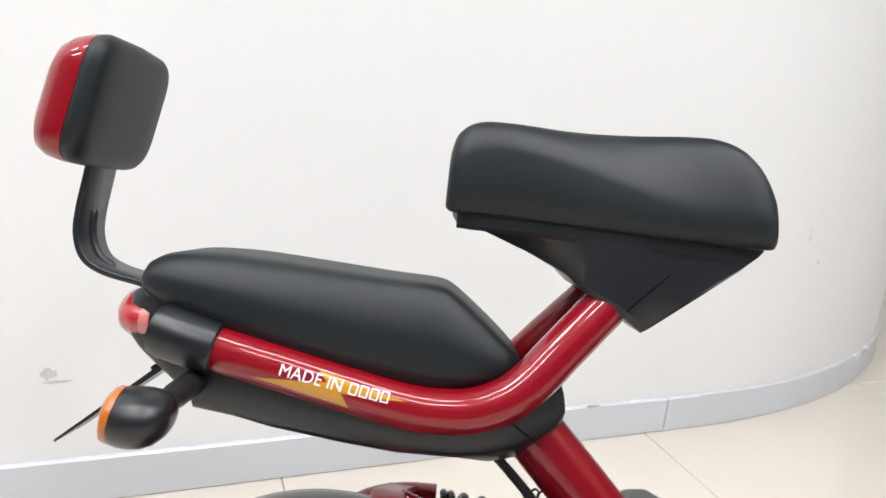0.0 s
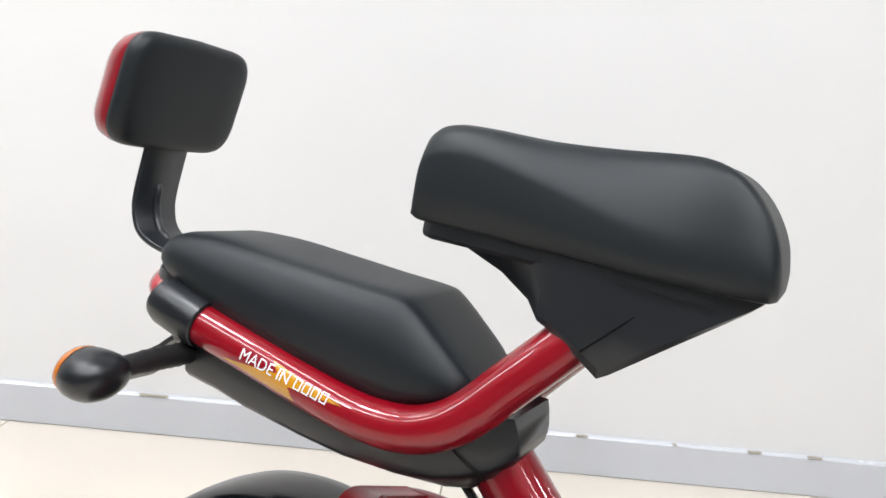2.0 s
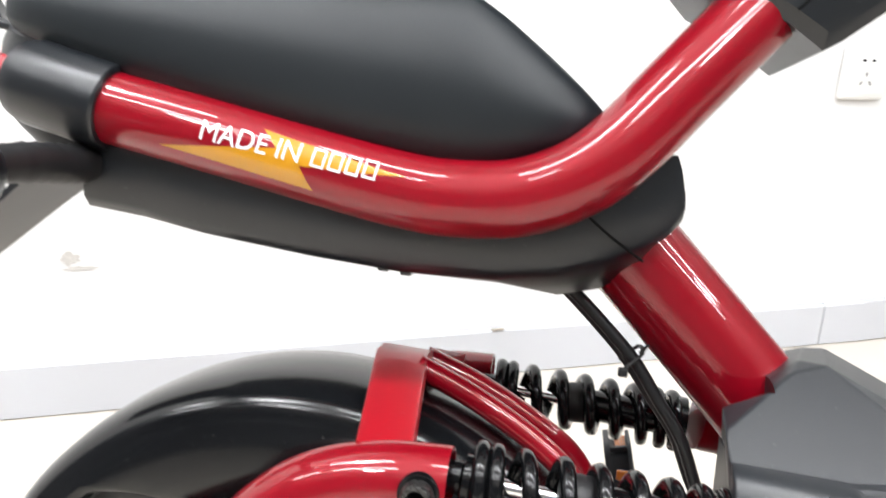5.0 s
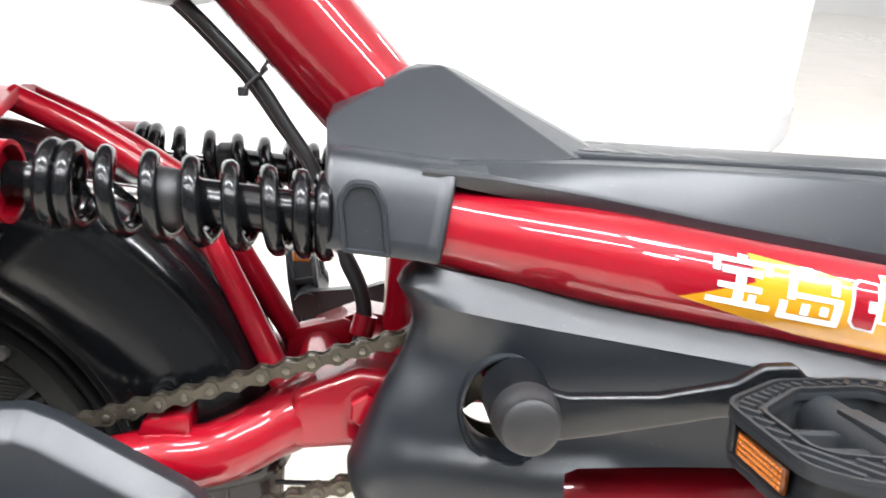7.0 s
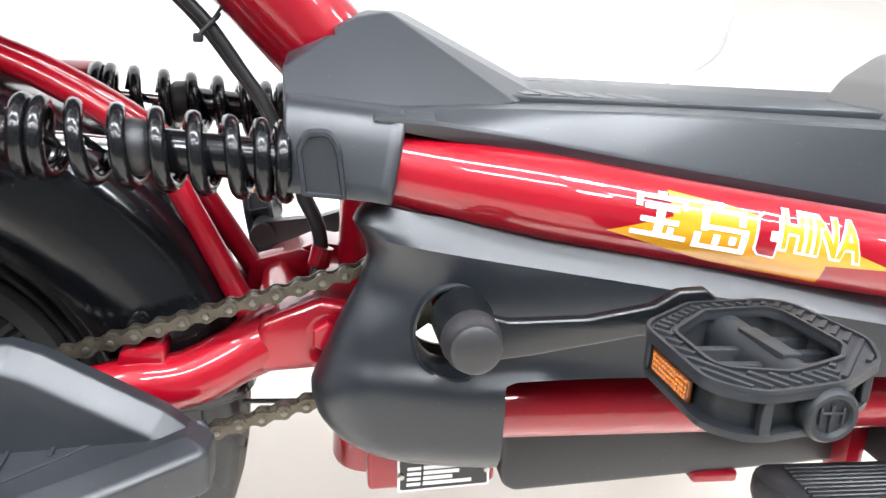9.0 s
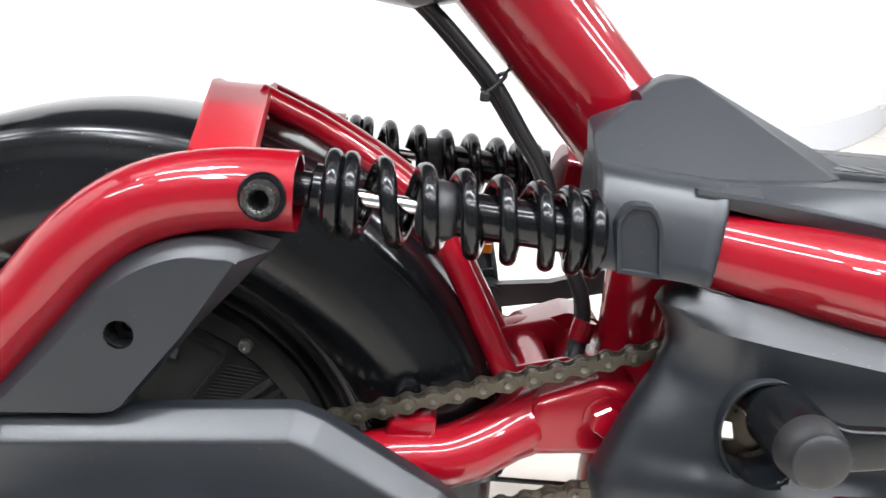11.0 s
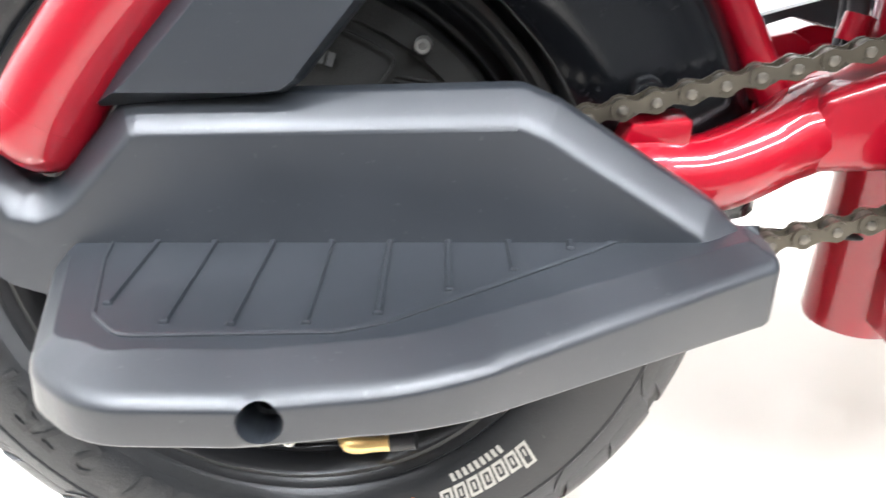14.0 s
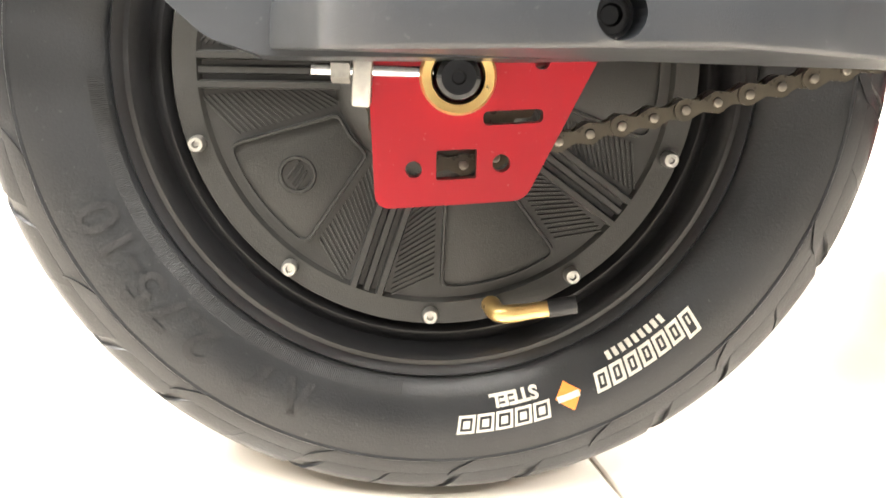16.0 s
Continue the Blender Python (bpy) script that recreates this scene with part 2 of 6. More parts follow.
def block(x0, x1, y0, y1, z0, z1, bevel=0.002, seg=2, bm=None):
    out = bmesh.new()
    bmesh.ops.create_cube(out, size=1)
    for v in out.verts:
        v.co = Vector(((x0 + x1) / 2 + v.co.x * (x1 - x0), (y0 + y1) / 2 + v.co.y * (y1 - y0), (z0 + z1) / 2 + v.co.z * (z1 - z0)))
    if bevel:
        bmesh.ops.bevel(out, geom=list(out.edges), offset=bevel, segments=seg, profile=0.5, affect="EDGES", clamp_overlap=True)
    if bm is None:
        return out
    me = bpy.data.meshes.new("join")
    out.to_mesh(me)
    out.free()
    bm.from_mesh(me)
    bpy.data.meshes.remove(me)
    return bm


def hull(points, bevel=0.004, seg=3):
    bm = bmesh.new()
    for p in points:
        bm.verts.new(p)
    bmesh.ops.convex_hull(bm, input=list(bm.verts))
    bmesh.ops.delete(bm, geom=[v for v in bm.verts if not v.link_faces], context="VERTS")
    bmesh.ops.dissolve_limit(bm, angle_limit=0.06, verts=list(bm.verts), edges=list(bm.edges))
    if bevel:
        bmesh.ops.bevel(bm, geom=list(bm.edges), offset=bevel, segments=seg, profile=0.5, affect="EDGES", clamp_overlap=True)
    return bm


def both(points):
    return [*points, *[(x, -y, z) for x, y, z in points]]


def shrink(poly, d):
    """Moves an outline inwards by d, one number or one for each corner."""
    n, out = len(poly), []
    area = sum(poly[i][0] * poly[(i + 1) % n][1] - poly[(i + 1) % n][0] * poly[i][1] for i in range(n))
    s = 1 if area > 0 else -1
    for i in range(n):
        a, p, b = Vector(poly[i - 1]), Vector(poly[i]), Vector(poly[(i + 1) % n])
        e0, e1_ = (p - a).normalized(), (b - p).normalized()
        n0, n1 = Vector((-e0.y, e0.x)), Vector((-e1_.y, e1_.x))
        nrm = (n0 + n1).normalized() if (n0 + n1).length > 1e-6 else n0
        q = p + nrm * (s * (d[i] if isinstance(d, list) else d) / max(0.6, nrm.dot(n0)))
        out.append((q.x, q.y))
    return out


def circle(cx, cz, r, n=20):
    return [(cx + r * math.cos(2 * math.pi * k / n), cz + r * math.sin(2 * math.pi * k / n)) for k in range(n)]


def disc(cx, cz, y0, y1, r, n=24, bevel=0.0, bm=None):
    return prism(circle(cx, cz, r, n), y0, y1, bevel=bevel, bm=bm)


def letters(text, size, outline=0.0):
    """The built-in font as a flat mesh in x and y, centred on its height, starting at x = 0."""
    cu = bpy.data.curves.new("letters", "FONT")
    cu.body, cu.size, cu.align_x = text, size, "LEFT"
    cu.resolution_u, cu.offset = 3, outline
    ob = new("letters", cu)
    dg = bpy.context.evaluated_depsgraph_get()
    me = bpy.data.meshes.new_from_object(ob.evaluated_get(dg))
    bpy.data.objects.remove(ob)
    bpy.data.curves.remove(cu)
    bm = bmesh.new()
    bm.from_mesh(me)
    bpy.data.meshes.remove(me)
    bmesh.ops.triangulate(bm, faces=bm.faces)
    for _ in range(2):
        long = [e for e in bm.edges if e.calc_length() > size * 0.3]
        if long:
            bmesh.ops.subdivide_edges(bm, edges=long, cuts=1)
            bmesh.ops.triangulate(bm, faces=bm.faces)
    return bm


def shapes(polys, cell=0.004):
    """Flat outlines in x and y, cut fine enough to lie on a curved surface."""
    bm = bmesh.new()
    for poly in polys:
        vs = [bm.verts.new((x, y, 0)) for x, y in poly]
        bm.faces.new(vs)
    bmesh.ops.triangulate(bm, faces=bm.faces)
    for _ in range(4):
        long = [e for e in bm.edges if e.calc_length() > cell]
        if not long:
            break
        bmesh.ops.subdivide_edges(bm, edges=long, cuts=1)
        bmesh.ops.triangulate(bm, faces=bm.faces)
    return bm


def bar(x0, x1, y0, y1):
    return [(x0, y0), (x1, y0), (x1, y1), (x0, y1)]


def ringbar(x0, x1, y0, y1, w):
    """A hollow upright bar, as four strips."""
    return [bar(x0, x0 + w, y0, y1), bar(x1 - w, x1, y0, y1), bar(x0 + w, x1 - w, y0, y0 + w), bar(x0 + w, x1 - w, y1 - w, y1)]


def film(bm, place):
    for v in bm.verts:
        v.co = Vector(place(v.co.x, v.co.y))
    return bm


def carve(ob, cutter):
    """Takes the shape of a bmesh out of a mesh object."""
    bmesh.ops.recalc_face_normals(cutter, faces=cutter.faces)
    me = bpy.data.meshes.new("cutter")
    cutter.to_mesh(me)
    cutter.free()
    tool = new("cutter", me)
    m = ob.modifiers.new("carve", "BOOLEAN")
    m.operation, m.solver, m.object = "DIFFERENCE", "EXACT", tool
    tool.parent = ob.parent
    if ob.parent:
        tool.matrix_basis = ob.matrix_basis
    bpy.context.view_layer.update()
    fresh = bpy.data.meshes.new_from_object(ob.evaluated_get(bpy.context.evaluated_depsgraph_get()))
    ob.modifiers.remove(m)
    ob.data = fresh
    bpy.data.objects.remove(tool)
    bpy.data.meshes.remove(me)


# ---- the room ----
WALL_ANGLE = radians(26.1)
along = Vector((math.cos(WALL_ANGLE), math.sin(WALL_ANGLE), 0))
away = Vector((-math.sin(WALL_ANGLE), math.cos(WALL_ANGLE), 0))
BEND = Vector((0.714, 1.270, 0))
RADIUS = 1.82


def wall_line(extra=0.0, start=-5.2, end=156.0, step=3.0, tail=2.6):
    """The plan of the long wall and its rounded end, moved off by extra towards the room."""
    pts = [BEND + along * start - away * extra, BEND - away * extra]
    c = BEND + away * RADIUS
    a = step
    while a <= end:
        ang = WALL_ANGLE - math.pi / 2 + radians(a)
        pts.append(c + Vector((math.cos(ang), math.sin(ang), 0)) * (RADIUS + extra))
        a += step
    last = WALL_ANGLE + radians(end)
    pts.append(pts[-1] + Vector((math.cos(last), math.sin(last), 0)) * tail)
    return pts


def band(front, back, z0, z1, bm=None):
    bm = bm or bmesh.new()
    rings = [[(f.x, f.y, z0), (f.x, f.y, z1), (b.x, b.y, z1), (b.x, b.y, z0)] for f, b in zip(front, back)]
    return skin(bm, rings)


CEIL = 2.9
tagged(part("wall_north", band(wall_line(0.0), wall_line(-0.14), 0, CEIL), WALLPAINT, angle=20), "white painted plaster wall with a rounded end", "wall", kind="structure")
# west, south and east walls are unseen, added to close and dim the room
tagged(part("wall_west", block(-3.95, -3.8, -4.6, -0.8, 0, CEIL, 0), ROOM), "unseen plain wall, kept grey to darken fill and reflections", "wall", kind="structure")
tagged(part("wall_south", block(-3.8, 6.0, -4.75, -4.6, 0, CEIL, 0), ROOM), "unseen plain wall, kept grey to darken fill and reflections", "wall", kind="structure")
tagged(part("wall_east", block(6.0, 6.15, -4.6, 7.0, 0, CEIL, 0), ROOM), "unseen plain wall, kept grey to darken fill and reflections", "wall", kind="structure")
tagged(part("wall_far", block(-1.0, 6.0, 7.0, 7.15, 0, CEIL, 0), WALLPAINT), "white wall at the far end of the showroom", "wall", kind="structure")
tagged(part("ceiling", block(-3.95, 6.15, -4.75, 7.15, CEIL, CEIL + 0.1, 0), CEILING), "plain pale ceiling", "ceiling", kind="structure")

# scuffs on the wall
def on_wall(s, z, off=0.001):
    return BEND + along * s - away * off + Vector((0, 0, z))


rng = random.Random(7)
for s, z, w, h in ((0.355, 0.40, 0.006, 0.007), (0.295, 0.47, 0.003, 0.022), (-1.404, 0.226, 0.028, 0.004), (-1.419, 0.241, 0.017, 0.013)):
    bm = bmesh.new()
    if s < 0:
        pts = [on_wall(s + w * math.cos(a) * rng.uniform(0.6, 1), z + h * math.sin(a) * rng.uniform(0.4, 1)) for a in [i * math.pi / 9 for i in range(18)]]
    else:
        c = BEND + away * RADIUS
        pts = []
        for a in [i * math.pi / 9 for i in range(18)]:
            ang = WALL_ANGLE - math.pi / 2 + (s + w * math.cos(a) * rng.uniform(0.6, 1)) / RADIUS
            q = c + Vector((math.cos(ang), math.sin(ang), 0)) * (RADIUS + 0.0015)
            pts.append((q.x, q.y, z + h * math.sin(a) * rng.uniform(0.5, 1)))
    bm.faces.new([bm.verts.new(p) for p in pts])
    tagged(part("wall_scuff", bm, SMUDGE), "small grey scuff on the white wall", "stain", kind="structure")

# skirting tiles along the wall
skirting = tagged(part("baseboard", band(wall_line(0.006, start=-5.2), wall_line(0.0005, start=-5.2), 0.0005, 0.080), GROUT, angle=20), "pale grey tiled skirting along the wall", "skirting", kind="structure")
joints = [-4.9, -2.50, -0.097, 0.0015]
for a, b in zip(joints[:-1], joints[1:]):
    bm = bmesh.new()
    p, q = BEND + along * (a + 0.0015), BEND + along * (b - 0.0015)
    skin(bm, [[(v.x - away.x * d, v.y - away.y * d, z) for d, z in ((0.0005, 0.002), (0.012, 0.002), (0.012, 0.081), (0.009, 0.084), (0.0005, 0.084))] for v in (p, q)])
    part("skirting_tile", bm, SKIRT, skirting)
line = wall_line(0.012)[1:-1]
back_line = wall_line(0.0005)[1:-1]
part("skirting_tile", band(line, back_line, 0.002, 0.084), SKIRT, skirting, angle=25)
for s, w in ((-0.774, 0.022), (-0.586, 0.007), (-0.440, 0.026), (-0.324, 0.028), (-1.62, 0.055)):
    p = on_wall(s, 0.086, 0.011)
    bm = bmesh.new()
    skin(bm, [[(p.x + along.x * k - away.x * d, p.y + along.y * k - away.y * d, z) for d, z in ((-0.004, 0.0842), (0.0035, 0.0842), (0.002, 0.0862), (-0.004, 0.0858))] for k in (0, w)])
    tagged(part("grout_chip", bm, GROUT), "dark grout chip on top of the skirting", "grout", kind="structure")

# floor of polished tiles on a bed of grout
floor = tagged(part("floor", block(-3.95, 6.15, -4.75, 7.15, -0.12, -0.003, 0), GROUT), "polished cream floor tiles with thin grey joints", "floor", kind="structure")
TILE_ANGLE, SIDE = radians(20.0), 0.86
e1, e2 = Vector((math.cos(TILE_ANGLE), math.sin(TILE_ANGLE), 0)), Vector((-math.sin(TILE_ANGLE), math.cos(TILE_ANGLE), 0))
tile_mesh = None
for i in range(-7, 9):
    for j in range(-8, 9):
        o = e1 * (0.097 + SIDE * i) + e2 * (0.29 + SIDE * j)
        mid = o + (e1 + e2) * SIDE / 2
        if not (-4.4 < mid.x < 6.6 and -5.2 < mid.y < 7.6):
            continue
        if tile_mesh is None:
            bm = block(0.001, SIDE - 0.001, 0.001, SIDE - 0.001, -0.004, 0.0, 0.0012, 1)
            first = part("tile", bm, TILE, floor)
            tile_mesh = first.data
        else:
            first = new("tile", tile_mesh)
            first.parent = floor
        first.matrix_basis = Matrix.Translation(o) @ Matrix.Rotation(TILE_ANGLE, 4, "Z")

# ceiling lamps: slim linear battens and square downlights
def lamp(name, x, y, w, d, power, turn=0.0, label=""):
    m = Matrix.Translation((x, y, 0)) @ Matrix.Rotation(turn, 4, "Z")
    body = part(name, block(-w / 2 - 0.02, w / 2 + 0.02, -d / 2 - 0.02, d / 2 + 0.02, CEIL - 0.05, CEIL - 0.001, 0.006), FIXTURE)
    body.matrix_basis = m
    tagged(body, label, "ceiling lamp", group="ceiling lamps")
    part("diffuser", block(-w / 2, w / 2, -d / 2, d / 2, CEIL - 0.056, CEIL - 0.049, 0.002), TUBELIGHT, body)
    li = bpy.data.lights.new("lamp_light", "AREA")
    li.shape, li.size, li.size_y, li.energy, li.color = "RECTANGLE", w, d, power, (1.0, 0.993, 0.985)
    ob = new("lamp_light", li)
    ob.parent = body
    ob.location = (0, 0, CEIL - 0.06)
    return body


POWER = 31
for y in (-1.55, -0.45):
    for x in (-2.7, -1.2, 0.3, 1.8, 3.3):
        lamp("batten_lamp", x, y, 1.15, 0.16, POWER * 0.9, label="long white batten lamp on the ceiling")
for x, y in ((-1.1, -0.5), (1.1, -0.5), (-1.1, -2.1), (1.1, -2.1), (3.6, -1.0), (3.4, 1.4), (3.2, 3.6), (1.9, 5.2), (4.6, 5.0)):
    lamp("square_lamp", x, y, 0.30, 0.30, POWER * 0.8, label="square white downlight on the ceiling")

# wall socket
socket_at = BEND + along * (-0.107) + Vector((0, 0, 0.522))
socket = tagged(part("wall_socket", block(-0.048, 0.048, -0.012, 0.0, -0.048, 0.048, 0.006, 3), SOCKET), "white square wall socket with dark pin slots", "socket")
socket.matrix_basis = Matrix.Translation(socket_at) @ Matrix.Rotation(WALL_ANGLE, 4, "Z")
part("faceplate", block(-0.038, 0.038, -0.0135, -0.012, -0.038, 0.038, 0.0012), SOCKET, socket)
# solid near-black blocks paint the shade inside the pin slots
for dx, dz, w, h, t in ((-0.010, 0.020, 0.0038, 0.0022, 0), (0.010, 0.020, 0.0038, 0.0022, 0), (0, -0.004, 0.0012, 0.0042, 0), (-0.0095, -0.019, 0.0012, 0.0042, 30), (0.0095, -0.019, 0.0012, 0.0042, -30)):
    s = part("pin_slot", block(-w, w, -0.014, -0.0125, -h, h, 0.0003, 1), DARKHOLE, socket)
    s.matrix_basis = Matrix.Translation((dx, 0, dz)) @ Matrix.Rotation(radians(t), 4, "Y")


# ---- the bicycle ----
LEAN, RAISE = radians(11.28), 0.0075
bike = new("electric_bicycle")
bike.rotation_euler = (-LEAN, 0, 0)
bike.location = (0, 0, RAISE)
tagged(bike, "glossy red and black electric bicycle leaning on a showroom floor", "electric bicycle")
AXLE = (0.0, 0.0, 0.197)


def polar(r, deg, y=0.0):
    a = radians(deg)
    return Vector((r * math.cos(a), y, AXLE[2] + r * math.sin(a)))


# rear wheel
tyre_profile = [(0.136, 0.026), (0.140, 0.034), (0.150, 0.0395), (0.163, 0.0425), (0.176, 0.0425), (0.1875, 0.0400), (0.1965, 0.0345), (0.2015, 0.0200), (0.2035, 0.0)]
tyre_profile = tyre_profile + [(r, -y) for r, y in tyre_profile[-2::-1]]
wheel = part("rear_wheel", lathe([(0.117, 0.024), (0.117, -0.024)], AXLE, 72), RIM, bike, "fat black tyre on a black rim with a hub motor")
tyre = part("tyre", lathe(tyre_profile, AXLE, 120), RUBBER, wheel, "black rubber tyre with pale printed lettering", angle=60)
rim_half = [(0.117, 0.020), (0.1182, 0.0255), (0.1205, 0.0275), (0.1232, 0.0268), (0.1248, 0.0240), (0.1268, 0.0235), (0.1285, 0.0290), (0.1300, 0.0335), (0.1320, 0.0352), (0.1345, 0.0345), (0.1360, 0.0360), (0.1385, 0.0372), (0.1400, 0.0350), (0.137, 0.024)]
bm = lathe(rim_half, AXLE, 96)
lathe([(r, -y) for r, y in rim_half], AXLE, 96, bm)
part("rim", bm, RIM, wheel, "black painted rim with stepped edge", angle=50)

def sidewall_y(r):
    prof = tyre_profile[:9]
    for (r0, y0), (r1, y1) in zip(prof[:-1], prof[1:]):
        if r0 <= r <= r1:
            return -(y0 + (y1 - y0) * (r - r0) / (r1 - r0))
    return -0.03


# tread: broad slanting shoulder blocks parted by narrow grooves, dusty crown blocks between
SHOULDER = [(0.2032, 0.0120), (0.2020, 0.0205), (0.1998, 0.0285), (0.1968, 0.0345), (0.1930, 0.0378), (0.1885, 0.0398)]
for name, mat, part_of in (("shoulder_tread", RUBBER, SHOULDER[2:]), ("tread", TREAD, SHOULDER[:3])):
    bm = bmesh.new()
    for k in range(34):
        for side in (-1, 1):
            base = k * 360 / 34 + (5.0 if side > 0 else 0) + 0.9 * math.sin(k * 2.4)
            rings = []
            for r, y in part_of:
                f = SHOULDER.index((r, y)) / 5
                d = 0.0011 - 0.0013 * f ** 3
                slant, half = base + 7.0 * f, 4.75 - 0.25 * f
                rings.append([polar(r - 0.0035, slant - half, side * (y - 0.002))] + [polar(r + d, slant + half * m / 4, side * (y + d * f)) for m in (-4, -3, -2, -1, 0, 1, 2, 3, 4)] + [polar(r - 0.0035, slant + half, side * (y - 0.002))])
            skin(bm, rings)
    if name == "tread":
        for k in range(40):
            rings = [[polar(0.2035 + d, k * 9 + t * 3.6 + f * 2, y) for d, t in ((-0.003, -1), (0.0011, -0.9), (0.0014, 0), (0.0011, 0.9), (-0.003, 1))] for f, y in ((-1, -0.0085), (0, 0.0), (1, 0.0085))]
            skin(bm, rings)
    tagged(part(name, bm, mat, tyre, "worn dusty tread blocks" if mat is TREAD else ""), kind="stuff")
part("wall_line", lathe([(0.1790, -0.0420), (0.1797, -0.0424), (0.1803, -0.0424), (0.1810, -0.0414)], AXLE, 120), RUBBER, tyre, "fine raised line round the tyre wall")
bm = bmesh.new()
for k in range(17):
    rings = []
    for f in (0.0, 0.25, 0.5, 0.75, 1.0):
        r = 0.1895 - 0.0100 * f
        a, w = k * 360 / 17 + 5.0 * f ** 1.6, 0.30 * (1 - f) + 0.06
        rings.append([polar(r, a + t * w, sidewall_y(r) - h) for t, h in ((-1, -0.0003), (-0.6, 0.0007), (0.6, 0.0007), (1, -0.0003))])
    skin(bm, rings)
tagged(part("wall_ridges", bm, RUBBER, tyre, "fine slanting ridges below the tread"), kind="stuff")

part("tread_line", lathe([(0.2048, -0.0118), (0.2048, -0.0110), (0.2049, -0.0105)], AXLE, 120), YELLOW, tyre, "thin yellow line round the tread")


def on_tyre(r0, deg, off=0.0006):
    def place(u, v):
        r = r0 + v
        return polar(r, deg - math.degrees(u / r0), sidewall_y(r) - off)
    return place


part("word", film(letters("STEEL", 0.0088, 0.00035), on_tyre(0.1495, -68.5)), TYRE_PRINT, tyre, "small cream lettering on the tyre wall")
# printed names in cream, as plain slanting hollow bars
def sloped(place, k):
    return lambda u, v: place(u + k * v, v)


rows = []
for i in range(5):
    rows += ringbar(i * 0.0088, i * 0.0088 + 0.0080, 0, 0.0088, 0.0013) + [bar(i * 0.0088 + 0.0024, i * 0.0088 + 0.0056, 0.0026, 0.0062)]
part("print", film(shapes(rows, 0.003), sloped(on_tyre(0.1575, -67), 0.2)), TYRE_PRINT, tyre, "cream printed block bars on the tyre wall")
rows = []
for i in range(7):
    rows += ringbar(i * 0.0078, i * 0.0078 + 0.0068, 0, 0.0095 if i else 0.012, 0.0016) + [bar(i * 0.0078 + 0.0028, i * 0.0078 + 0.0040, 0.0028, 0.0065)]
part("print", film(shapes(rows, 0.003), sloped(on_tyre(0.1545, -38.5), 0.25)), TYRE_PRINT, tyre, "cream printed block bars on the tyre wall")
rows = [bar(i * 0.0036, i * 0.0036 + 0.0022, 0, 0.0040) for i in range(9)]
part("print", film(shapes(rows, 0.003), on_tyre(0.1485, -43)), TYRE_PRINT, tyre)
part("print", film(shapes([[(0, 0.004), (0.006, -0.003), (0.0125, 0.004), (0.006, 0.012)]], 0.003), on_tyre(0.155, -61.5)), ORANGE, tyre, "orange diamond mark on the tyre wall")
part("print", film(shapes([bar(0.001, 0.0115, 0.003, 0.006)], 0.003), on_tyre(0.155, -61.5, 0.0011)), TYRE_PRINT, tyre)
# flat figures and bars; a lighter tone paints the light on their relief
part("word", film(letters("2.75-10", 0.0265, 0.0004), on_tyre(0.1520, -126, 0.0009)), RAISED, tyre, "large raised size figures, their lit relief painted as lighter rubber")
part("print", film(shapes([[(0, 0), (0.004, 0), (0.008, 0.018), (0.004, 0.018)], [(0.010, 0), (0.014, 0), (0.007, 0.018), (0.0045, 0.016)], [(0.020, 0), (0.025, 0), (0.031, 0.018), (0.026, 0.018)]], 0.003), on_tyre(0.1520, -108, 0.0009)), RAISED, tyre, "raised slanting bars, their lit relief painted as lighter rubber")
bm = bmesh.new()
for k in range(230):
    a = -93 - k * 0.36
    skin(bm, [[polar(r, a + s, sidewall_y(r) - 0.0008 * h) for s, h in ((-0.10, 0), (0, 0.35), (0.10, 0))] for r in (0.1425, 0.1485)])
tagged(part("ribbing", bm, RAISED, tyre), kind="stuff")

# hub motor
hub = part("hub_motor", lathe([(0.0, 0.045), (0.03, 0.045), (0.045, 0.030), (0.116, 0.026), (0.1165, -0.026), (0.1145, -0.0322), (0.1042, -0.0326), (0.1025, -0.0300), (0.046, -0.0300), (0.040, -0.040), (0.026, -0.047), (0.0, -0.047)], AXLE, 90), MOTOR, wheel, "dark grey cast hub motor cover with ribs")
SPOKE = [-105 + 72 * k for k in range(5)]


def radial_bar(deg, off, r0, r1, half, y0, y1, bm=None):
    bm = bm or bmesh.new()
    a = radians(deg)
    d, s = Vector((math.cos(a), 0, math.sin(a))), Vector((-math.sin(a), 0, math.cos(a)))
    c = Vector(AXLE)
    rings = []
    for r in (r0, r1):
        p = c + d * r + s * off
        rings.append([p + s * (-half) + Vector((0, y0, 0)), p + s * (-half * 0.6) + Vector((0, y1, 0)), p + s * (half * 0.6) + Vector((0, y1, 0)), p + s * half + Vector((0, y0, 0))])
    return skin(bm, rings)


